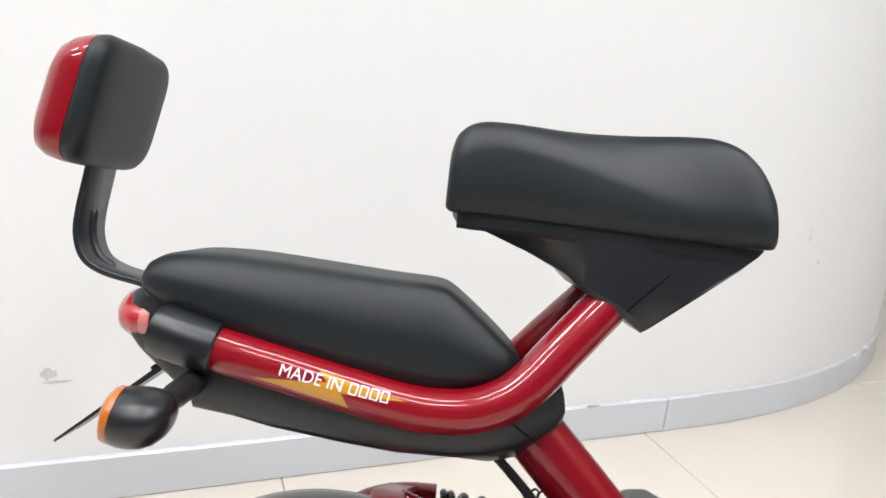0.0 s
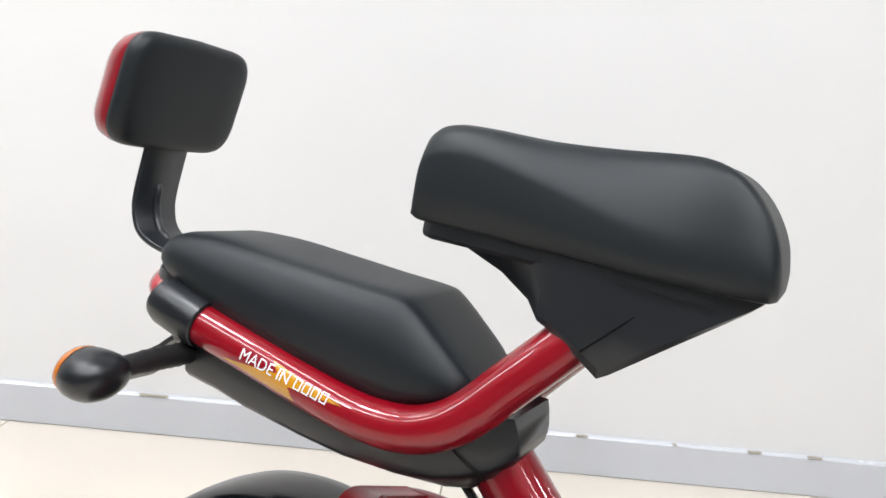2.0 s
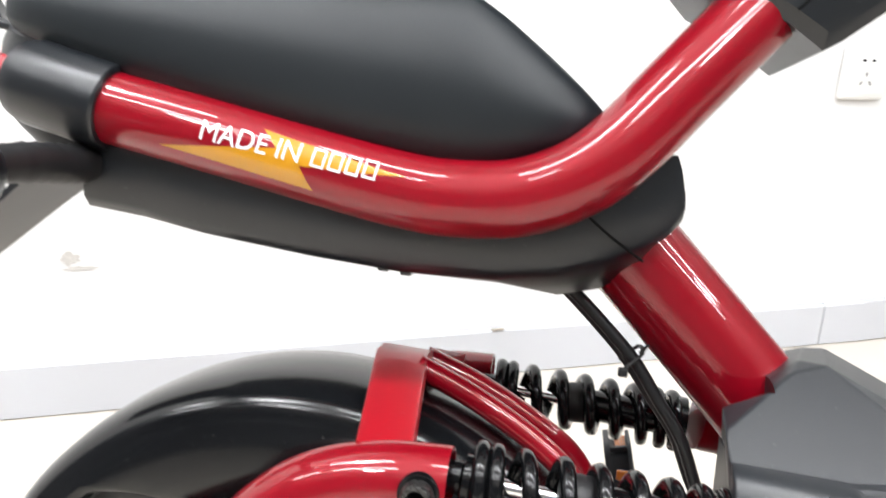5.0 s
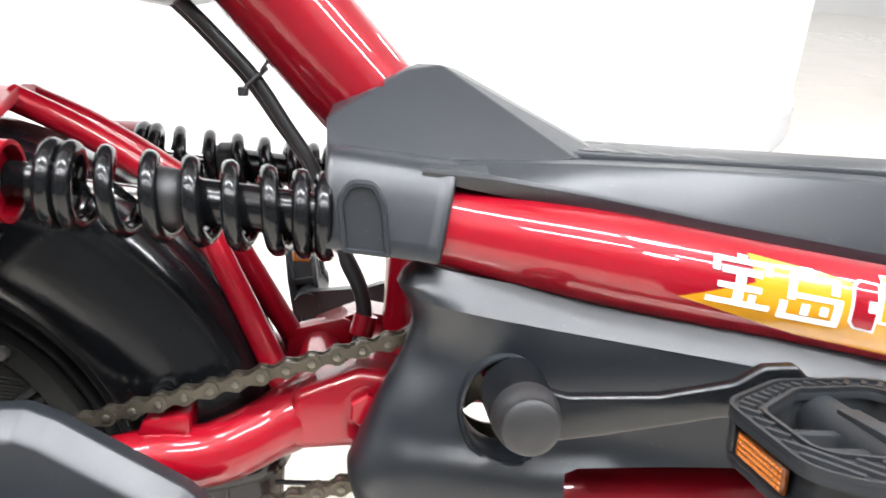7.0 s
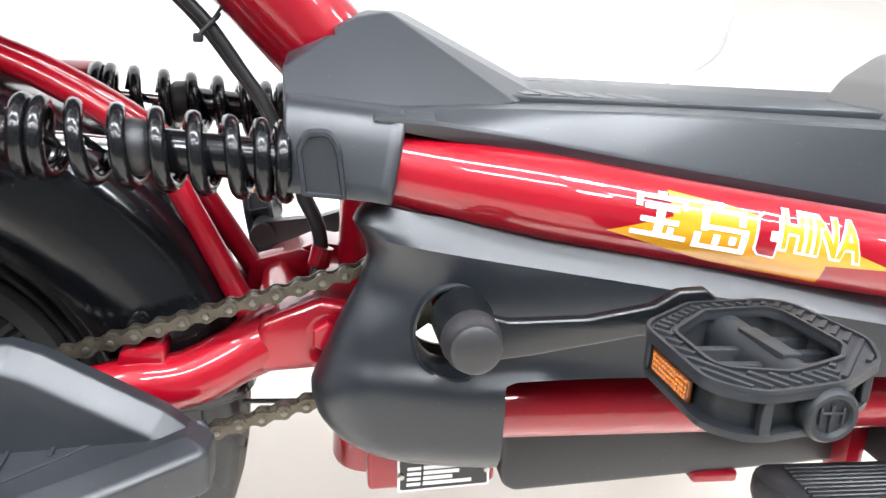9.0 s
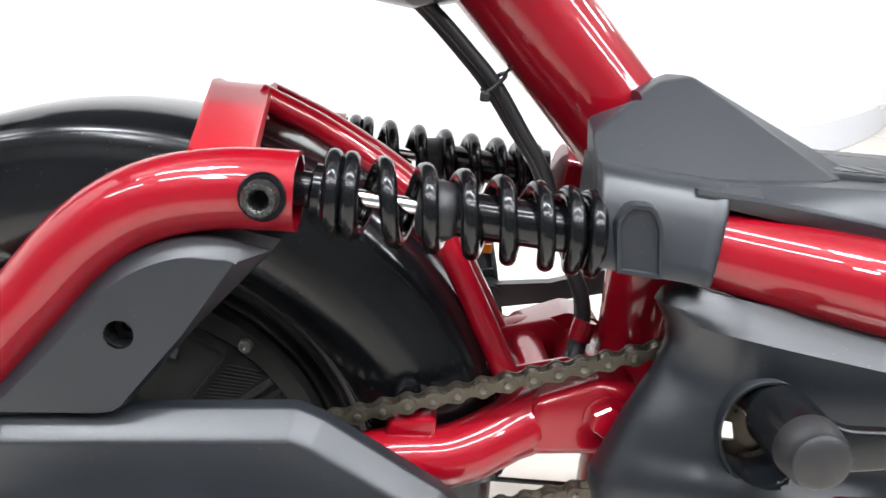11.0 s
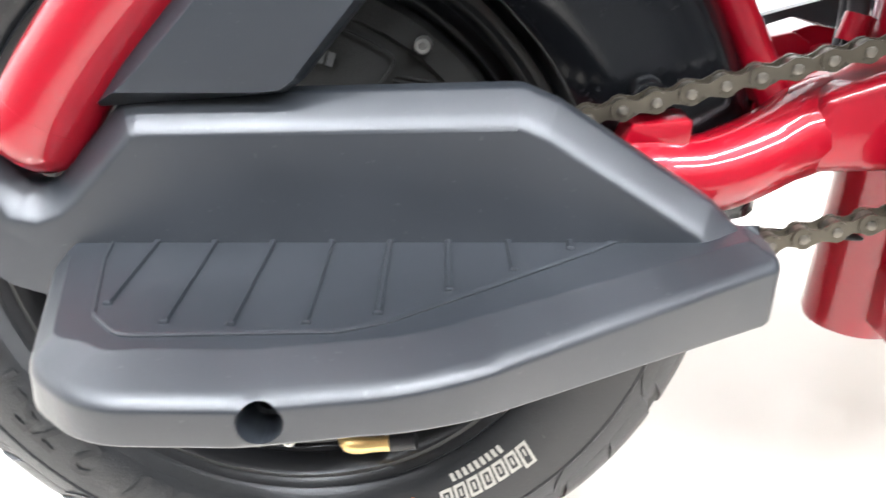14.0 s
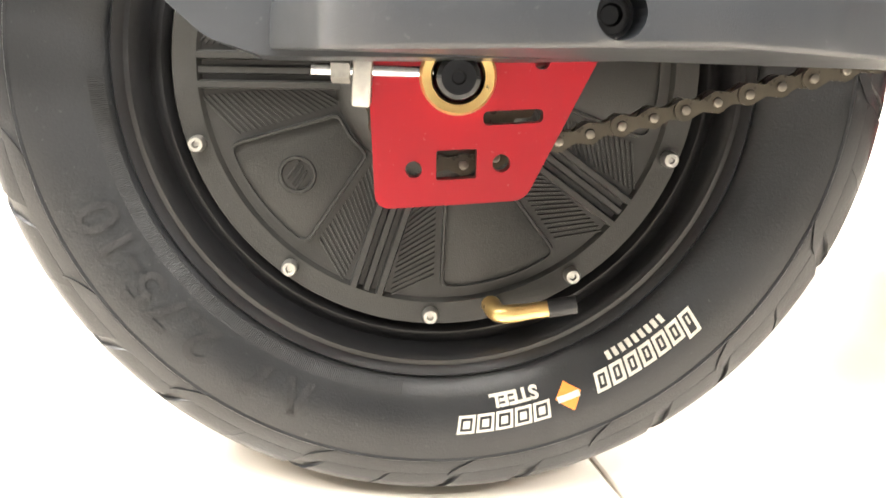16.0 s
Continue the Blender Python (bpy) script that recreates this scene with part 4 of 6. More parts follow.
# seat tube, lower post and the main tubes
part("seat_tube", sweep(spline([(0.173, 0, 0.5025), (0.213, 0, 0.4620), (0.251, 0, 0.4230), (0.275, 0, 0.396)], 4), 0.0290, 28), RED, bike, "thick glossy red seat tube")
post = part("down_post", sweep([(0.2825, 0, 0.3950), (0.2825, 0, 0.1640), (0.2825, 0, 0.1600)], [0.0240, 0.0240, 0.0225], 28), RED, bike, "red lower post with a pivot boss")
part("post_boss", sweep([(0.2560, -0.040, 0.2740), (0.2560, 0.040, 0.2740)], 0.0165, 22), RED, post)
MAIN = [(0.236, -0.0770, 0.3800), (0.285, -0.0840, 0.3735), (0.345, -0.0985, 0.3666), (0.428, -0.1090, 0.3557), (0.536, -0.1190, 0.3427), (0.660, -0.1240, 0.3270), (0.780, -0.1240, 0.3130)]
for side in (-1, 1):
    path = spline([(x, -y * side, z) for x, y, z in MAIN], 5)
    main_tube = part("main_tube", sweep(path, [0.0190 + 0.0030 * min(1, max(0, (p.x - 0.27) / 0.09)) for p in path], 28), RED, bike, "glossy red main tube with yellow and white lettering" if side < 0 else "glossy red main tube")
    if side < 0:
        near_main = main_tube
    low = spline([(0.300, side * 0.0864, 0.2420), (0.4070, side * 0.0864, 0.2427), (0.5358, side * 0.0864, 0.2434), (0.800, side * 0.0864, 0.2448)], 3)
    part("lower_tube", sweep(low, 0.0198, 24), RED, bike, "straight glossy red lower tube")


def on_bar(path, radius, s0, side, tilt=0.0, off=0.0005):
    """Lays a flat drawing on a bent bar: x runs along it, y round it; side is the way it faces."""
    pts = [Vector(p) for p in path]
    cum = [0.0]
    for a, b in zip(pts[:-1], pts[1:]):
        cum.append(cum[-1] + (b - a).length)
    def place(u, v):
        s = min(max(s0 + u, 0), cum[-1] - 1e-6)
        i = max(k for k in range(len(pts) - 1) if cum[k] <= s)
        f = (s - cum[i]) / (cum[i + 1] - cum[i])
        p = pts[i].lerp(pts[i + 1], f)
        t = (pts[min(i + 1, len(pts) - 1)] - pts[i]).normalized()
        face = Vector((0, side, 0))
        face = (face - t * face.dot(t)).normalized()
        upw = face.cross(t) if face.cross(t).z > 0 else t.cross(face)
        r = radius(p.x) if callable(radius) else radius
        a = v / r + tilt
        return p + (face * math.cos(a) + upw * math.sin(a)) * (r + off)
    return place


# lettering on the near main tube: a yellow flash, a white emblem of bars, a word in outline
near_path = spline([(x, y, z) for x, y, z in MAIN], 8)


def main_r(x):
    return 0.0190 + 0.0030 * min(1, max(0, (x - 0.27) / 0.09))


def main_place(off):
    return on_bar(near_path, main_r, 0, -1, 0.0, off)


def at_main(x):
    """Length along the tube at which it reaches x."""
    total = 0.0
    for a, b in zip(near_path[:-1], near_path[1:]):
        if b.x >= x:
            return total + (b - a).length * (x - a.x) / (b.x - a.x)
        total += (b - a).length
    return total


m0 = at_main(0.3860)
flash = [(m0, -0.0065), (m0 + 0.012, -0.0080), (m0 + 0.055, -0.0150), (m0 + 0.1145, -0.0185), (m0 + 0.1135, -0.0060), (m0 + 0.150, -0.0030), (m0 + 0.100, 0.0090), (m0 + 0.060, 0.0165), (m0 + 0.0270, 0.0195), (m0 + 0.031, 0.0060)]
part("flash_film", film(shapes([flash]), main_place(0.0003)), YELLOW, near_main, "yellow lightning flash film")
emblem = []
e = m0 + 0.011
for x0, x1, y0, y1 in ((0.0005, 0.0215, 0.0130, 0.0152), (0.0090, 0.0125, 0.0152, 0.0175), (0.0005, 0.0030, 0.0085, 0.0130), (0.0190, 0.0215, 0.0095, 0.0130), (0.0040, 0.0180, 0.0080, 0.0103), (0.0030, 0.0185, 0.0015, 0.0040), (0.0, 0.0225, -0.0055, -0.0030), (0.0090, 0.0125, -0.0055, 0.0103), (0.0145, 0.0170, -0.0030, 0.0005)):
    emblem.append(bar(e + x0 * 1.25, e + x1 * 1.25, y0, y1))
e = at_main(0.4281)
for x0, x1, y0, y1 in ((0.0060, 0.0095, 0.0135, 0.0170), (0.0020, 0.0180, 0.0115, 0.0138), (0.0020, 0.0045, 0.0020, 0.0115), (0.0155, 0.0180, 0.0065, 0.0115), (0.0045, 0.0195, 0.0030, 0.0052), (0.0170, 0.0195, -0.0070, 0.0030), (0.0, 0.0025, -0.0055, 0.0010), (0.0070, 0.0095, -0.0040, 0.0010), (0.0130, 0.0155, -0.0030, 0.0010), (0.0, 0.0170, -0.0070, -0.0045)):
    emblem.append(bar(e + x0 * 1.4, e + x1 * 1.4, y0, y1))
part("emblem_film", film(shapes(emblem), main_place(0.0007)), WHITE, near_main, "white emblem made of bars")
c0, c1 = at_main(0.4600), at_main(0.5130)
first_letter = [(c0 + u, v) for u, v in ((0.0022, -0.0042), (0.0092, -0.0046), (0.0092, 0.0018), (0.0066, 0.0018), (0.0066, -0.0019), (0.0028, -0.0017), (0.0028, 0.0115), (0.0066, 0.0113), (0.0066, 0.0078), (0.0092, 0.0078), (0.0092, 0.0140), (0.0022, 0.0144), (0.0002, 0.0124), (0.0002, -0.0022))]
for text_off, mat_, name_, off_, words in ((0.00165, WHITE, "word_outline", 0.0007, "white letter outline"), (0.00055, YELLOW, "word_fill", 0.0011, "yellow letter filling")):
    cw = letters("CHINA", 0.0235, text_off)
    lo, hi = min(v.co.x for v in cw.verts), max(v.co.x for v in cw.verts)
    edge = text_off * 0.85
    for v in cw.verts:
        f_ = (v.co.x - lo) / (hi - lo)
        v.co.x = c0 - edge + f_ * (c1 - c0 + 2 * edge)
        v.co.y = v.co.y * 1.16 + 0.0004 - 0.0012 * f_
    middle = c0 + 0.2 * (c1 - c0)
    bmesh.ops.delete(cw, geom=[v for v in cw.verts if v.co.x <= middle], context="VERTS")
    part(name_, film(shapes([shrink(first_letter, -text_off)], 0.003), main_place(off_)), WHITE if mat_ is WHITE else RED, near_main, words if mat_ is WHITE else "red letter filling")
    part(name_, film(cw, main_place(off_)), mat_, near_main, words)

# hood where seat tube, dampers and main tubes meet
HOOD = [(0.2255, -0.0724, 0.4205), (0.2275, -0.0900, 0.4050), (0.2880, -0.0824, 0.4030), (0.2625, -0.0376, 0.4455), (0.2810, -0.0300, 0.4495), (0.2680, -0.0240, 0.4495), (0.3640, -0.0360, 0.4110), (0.3480, -0.0680, 0.4070), (0.2270, -0.0500, 0.4260), (0.2270, -0.0900, 0.3950)]
hood = part("frame_hood", hull([*HOOD, *[(x + 0.012, -0.62 * y, z) for x, y, z in HOOD]], 0.0042, 3), PLASTIC, bike, "faceted matt black plastic hood", angle=60, flat=True)
carve(hood, block(0.190, 0.2520, -0.050, 0.080, 0.330, 0.470, 0))
SHOULDER_LINE = [(-0.0500, 0.0), (-0.0780, 0.0), (-0.0860, -0.0006), (-0.0925, -0.0028), (-0.0970, -0.0065), (-0.1000, -0.0115), (-0.1022, -0.0180), (-0.1045, -0.0270), (-0.1065, -0.0360), (-0.1080, -0.0430), (-0.1070, -0.0446), (-0.0500, -0.0446)]


def hood_ring(u, out):
    top = 0.4100 - 0.0050 * u
    ring = []
    for y, dz in SHOULDER_LINE:
        x0, x1 = 0.2272, 0.2868 + 0.165 * dz
        lifted = 1.0 if y < -0.088 else 0.0
        ring.append((x0 + (x1 - x0) * u, y - out * lifted * min(1.0, -dz / 0.004), top + dz + out * max(0.0, 1 + dz / 0.006) * lifted))
    return ring


part("hood_side", skin(bmesh.new(), [hood_ring(u, out) for u, out in ((0.0, -0.0030), (0.008, -0.0014), (0.025, -0.0004), (0.05, 0.0), (0.45, 0.0), (0.86, 0.0), (0.895, 0.0005), (0.925, 0.0014), (0.96, 0.0017), (0.985, 0.0013), (1.0, 0.0))]), PLASTIC, hood, angle=50)
arch = rounded([(0.2370, 0.3645), (0.2340, 0.3860), (0.2380, 0.3945), (0.2490, 0.3945), (0.2535, 0.3860), (0.2570, 0.3630)], [0.001, 0.006, 0.006, 0.006, 0.006, 0.001], 4)
part("hood_arch", prism(arch, -0.095, -0.1085, bevel=0.0016, seg=3), PLASTIC, hood, flat=True)
rails = [shrink(arch, d) for d in (-0.0012, -0.0003, 0.0014, 0.0026)]
part("arch_border", skin(bmesh.new(), [[(q[k][0], y, q[k][1]) for q, y in zip(rails, (-0.1040, -0.1100, -0.1100, -0.1070))] for k in range(len(arch))], closed=True), PLASTIC, hood)

# deck between the main tubes
DECK = [(0.2700, 0.3965, 0.4010, 0.4042), (0.3000, 0.3920, 0.3995, 0.4052), (0.3480, 0.3850, 0.3942, 0.4070), (0.4060, 0.3770, 0.3856, 0.4078), (0.4670, 0.3680, 0.3778, 0.4078), (0.5545, 0.3570, 0.3665, 0.4065), (0.660, 0.3438, 0.3530, 0.4050), (0.780, 0.3290, 0.3380, 0.4035)]


def deck_ring(x, low, crease, top):
    out = 0.0975 + 0.02 * max(0, x - 0.3)
    side = [(out - 0.0010, low), (out, low + 0.002), (out + 0.0012, crease - 0.0010), (out + 0.0006, crease + 0.0012), (out - 0.0088, top - 0.0016), (out - 0.0108, top), (out - 0.0140, top + 0.0004)]
    return [(x, -y, z) for y, z in side] + [(x, y, z) for y, z in side[::-1]]


deck = part("foot_deck", skin(bmesh.new(), [deck_ring(*row) for row in DECK]), PLASTIC, bike, "matt black plastic foot deck between the main tubes", angle=24)
part("deck_ridge", prism(rounded([(0.335, -0.060), (0.780, -0.060), (0.780, 0.060), (0.335, 0.060)], 0.01), 0.4050, 0.4112, axis="z", bevel=0.0015), PLASTIC, deck)
for i in range(28):
    x = 0.352 + i * 0.0150
    for side in (-1, 1):
        rings = [[(x + k + 0.006 * f, y, 0.4108 + z - 0.006 * (x - 0.35)) for k, z in ((-0.0055, 0), (-0.005, 0.0009), (0.005, 0.0009), (0.0055, 0))] for f, y in ((0, side * 0.030), (1, side * 0.058))]
        part("deck_rib", skin(bmesh.new(), rings), PLASTIC, deck)
part("front_cover", prism(rounded([(0.560, 0.395), (0.5667, 0.408), (0.5783, 0.4250), (0.6000, 0.4405), (0.635, 0.451), (0.680, 0.455), (0.720, 0.452), (0.720, 0.395)], [0.001, 0.01, 0.02, 0.03, 0.03, 0.02, 0.01, 0.001], 4), 0.0, -0.070, bevel=0.006, seg=3), GREY_COVER, bike, "rounded grey cover in front of the deck")

# chain, sprockets
def chain_run():
    """Pins round both sprockets, one half inch apart."""
    c0, r0, c1, r1 = Vector((0.004, 0.197)), 0.0335, Vector((0.3145, 0.2960)), 0.0335
    u = (c1 - c0).normalized()
    nrm = Vector((-u.y, u.x))
    length = (c1 - c0).length
    half = math.pi * r0
    total = 2 * length + 2 * half
    n = round(total / 0.0127)
    pts = []
    for i in range(n):
        s = total * i / n
        if s < length:
            p = c0 + nrm * r0 + u * s
        elif s < length + half:
            a = (s - length) / r1
            p = c1 + nrm * (r1 * math.cos(a)) + u * (r1 * math.sin(a))
        elif s < 2 * length + half:
            p = c1 - nrm * r1 - u * (s - length - half)
        else:
            a = (s - 2 * length - half) / r0
            p = c0 - nrm * (r0 * math.cos(a)) - u * (r0 * math.sin(a))
        pts.append(p)
    return pts


CHAIN_Y = -0.0735
pins = chain_run()
bm = bmesh.new()
for p in pins:
    disc(p.x, p.y, CHAIN_Y + 0.0058, CHAIN_Y - 0.0058, 0.0020, 10, bevel=0.0005, bm=bm)
    disc(p.x, p.y, CHAIN_Y - 0.0022, CHAIN_Y + 0.0022, 0.0040, 12, bm=bm)
chain = part("chain", bm, PIN, bike, "oily steel roller chain")


def link_mesh(off):
    out = []
    for k in range(9):
        a = radians(52) + radians(256) * k / 8
        out.append((0.0044 * math.cos(a), 0.0044 * math.sin(a)))
    out.append((0.0063, -0.0023))
    for k in range(9):
        a = radians(-128) + radians(256) * k / 8
        out.append((0.0127 + 0.0044 * math.cos(a), 0.0044 * math.sin(a)))
    out.append((0.0063, 0.0023))
    bm = prism(out, -off, -off - 0.0011)
    prism(out, off, off + 0.0011, bm=bm)
    return bm


meshes = []
for i, p in enumerate(pins):
    q = pins[(i + 1) % len(pins)]
    if len(meshes) < 2:
        ob = part("link", link_mesh(0.0024 if i % 2 else 0.0036), CHAIN, chain)
        meshes.append(ob.data)
    else:
        ob = new("link", meshes[i % 2])
        ob.parent = chain
    d = q - p
    ob.matrix_basis = Matrix.Translation((p.x, CHAIN_Y, p.y)) @ Matrix.Rotation(-math.atan2(d.y, d.x), 4, "Y")
for (x, z), name in (((0.004, 0.197), "rear_sprocket"), ((0.3145, 0.2960), "front_sprocket")):
    teeth = [((0.0345 if k % 4 in (0, 1) else 0.0295) * math.cos(2 * math.pi * k / 64) + x, (0.0345 if k % 4 in (0, 1) else 0.0295) * math.sin(2 * math.pi * k / 64) + z) for k in range(64)]
    gaps = [] if name == "rear_sprocket" else [[(x + r * math.cos(radians(k * 72 + a)), z + r * math.sin(radians(k * 72 + a))) for r, a in ((0.0235, 10), (0.0235, 24), (0.0235, 40), (0.0235, 54), (0.0235, 62), (0.0135, 56), (0.0135, 36), (0.0135, 16))] for k in range(5)]
    part(name, prism(teeth, CHAIN_Y - 0.0011, CHAIN_Y + 0.0011, holes=gaps), CHAIN, bike, "toothed steel sprocket")

# chain cover round the crank
def left_x(z):
    tab = [(0.2137, 0.3130), (0.2160, 0.2880), (0.2215, 0.2675), (0.2305, 0.2532), (0.2415, 0.2447), (0.2530, 0.2412), (0.2600, 0.2408), (0.2685, 0.2443), (0.2912, 0.2532), (0.3161, 0.2652), (0.3300, 0.2683), (0.3375, 0.2672), (0.3478, 0.2601), (0.3540, 0.2630), (0.3585, 0.2687)]
    for (z0, x0), (z1, x1) in zip(tab[:-1], tab[1:]):
        if z0 <= z <= z1:
            return x0 + (x1 - x0) * (z - z0) / (z1 - z0)
    return tab[-1][1] if z > 0.3 else tab[0][1]


N1, N2, NX = 40, 6, 34


def ahead(x):
    """0 round the crank, 1 along the arm that follows the tube forwards."""
    return min(1.0, max(0.0, (x - 0.300) / 0.150))


def cover_top(x):
    return 0.3585 - 0.155 * max(0.0, x - 0.2687) + 0.0075 * ahead(x)


def cover_crease(x):
    return cover_top(x) - 0.0155 - 0.0005 * ahead(x)


def cover_row(x, i):
    crease = cover_crease(x)
    return 0.2140 + (crease - 0.2140) * i / N1 if i <= N1 else crease + (cover_top(x) - crease) * (i - N1) / N2


def cover_y(x, z, xl, i):
    """How far the cover stands out: round at its rear and lower edges, swollen below the crank, hollow at the neck, chamfered along the top."""
    e1_ = math.sqrt(max(0, 1 - max(0, 1 - (x - xl) / 0.030) ** 2))
    e2_ = math.sqrt(max(0, 1 - max(0, 1 - (z - 0.2132) / 0.024) ** 2))
    e3_ = 1.0 if i <= N1 else 1 - (i - N1) / N2
    low = 1 / (1 + math.exp((z - 0.2745) / 0.0032))
    belly = 0.0115 * low * math.exp(-((x - 0.322) / 0.062) ** 2) - 0.007 * math.exp(-((x - 0.275) / 0.03) ** 2 - ((z - 0.318) / 0.02) ** 2)
    return -0.090 - (0.022 + belly) * e1_ * e2_ * (0.50 + 0.50 * e3_) - 0.020 * ahead(x)


ARM_FROM, ARM_X = 19, [0.3460, 0.3540, 0.3640, 0.3800, 0.4000, 0.4300, 0.4700, 0.5200, 0.5800, 0.6500, 0.7200, 0.7800]
bm = bmesh.new()
grid = []
for i in range(N1 + N2 + 1):
    xl = 0.255
    for _ in range(6):
        xl = left_x(cover_row(xl, i)) + 0.0015
    row = []
    for k in range(NX + 1):
        x = xl + (0.3400 - xl) * (k / NX) ** 1.4
        z = cover_row(x, i)
        row.append(bm.verts.new((x, cover_y(x, z, xl, i), z)))
    if i >= ARM_FROM:
        for x in ARM_X:
            crease, f = cover_crease(x), (i - ARM_FROM) / (N1 - ARM_FROM)
            base = 0.2705 + 0.008 * ahead(x) - 0.010 * max(0.0, x - 0.45)
            z = base + (crease - base) * f if i <= N1 else cover_row(x, i)
            row.append(bm.verts.new((x, cover_y(x, z, 0.255, i), z)))
    grid.append(row)
for a, b in zip(grid[:-1], grid[1:]):
    for k in range(min(len(a), len(b)) - 1):
        bm.faces.new((a[k], a[k + 1], b[k + 1], b[k]))
eye_c, tall = Vector((0.3146, 0.2958)), 1.14


def from_eye(p):
    return Vector((p.x - eye_c.x, (p.z - eye_c.y) / tall))


gone = [f for f in bm.faces if from_eye(f.calc_center_median()).length < 0.0207]
bmesh.ops.delete(bm, geom=gone, context="FACES")
for v in bm.verts:
    d = from_eye(v.co)
    if v.is_boundary and d.length < 0.028:
        d = d.normalized() * 0.0208
        v.co.x, v.co.z = eye_c.x + d.x, eye_c.y + d.y * tall
ext = bmesh.ops.extrude_face_region(bm, geom=list(bm.faces))
for v in ext["geom"]:
    if isinstance(v, bmesh.types.BMVert):
        v.co.y = min(v.co.y + 0.0035, -0.0835)
cover = part("chain_cover", bm, PLASTIC_FINE, bike, "bulging black plastic chain cover with a crank opening", angle=28)
bm = lathe([(0.0200, -0.0900), (0.0205, -0.1125), (0.0212, -0.1140), (0.0224, -0.1142), (0.0232, -0.1125), (0.0234, -0.105)], (eye_c.x, 0, eye_c.y), 44)
for v in bm.verts:
    v.co.z = eye_c.y + (v.co.z - eye_c.y) * tall
    v.co.y -= max(0.0, eye_c.y - v.co.z) * 0.16
part("opening_rim", bm, PLASTIC_FINE, cover)

# crank and pedals
CR = (0.3145, 0.3080)
crank = part("crank_boss", sweep([(CR[0], -0.070, CR[1]), (CR[0], -0.120, CR[1]), (CR[0], -0.122, CR[1]), (CR[0], -0.150, CR[1])], [0.0110, 0.0110, 0.0150, 0.0145], 26), CRANK, bike, "black crank with a plain cap")
part("crank_cap", lathe([(0.0, -0.1655), (0.0095, -0.1652), (0.0118, -0.1635), (0.0122, -0.1600), (0.0135, -0.1585), (0.0145, -0.1500)], (CR[0], 0, CR[1]), 30), SOFT_RUBBER, crank, "round black plastic cap")
arm_poly = rounded([(0.316, 0.3205), (0.332, 0.3165), (0.370, 0.3180), (0.402, 0.3245), (0.414, 0.3320), (0.428, 0.3330), (0.436, 0.3260), (0.434, 0.3150), (0.424, 0.3120), (0.396, 0.3085), (0.345, 0.2990), (0.324, 0.2960)], 0.004, 3)
part("crank_arm", prism(arm_poly, -0.1445, -0.1500, bevel=0.0018, seg=3), CRANK, crank, "slim black crank arm")


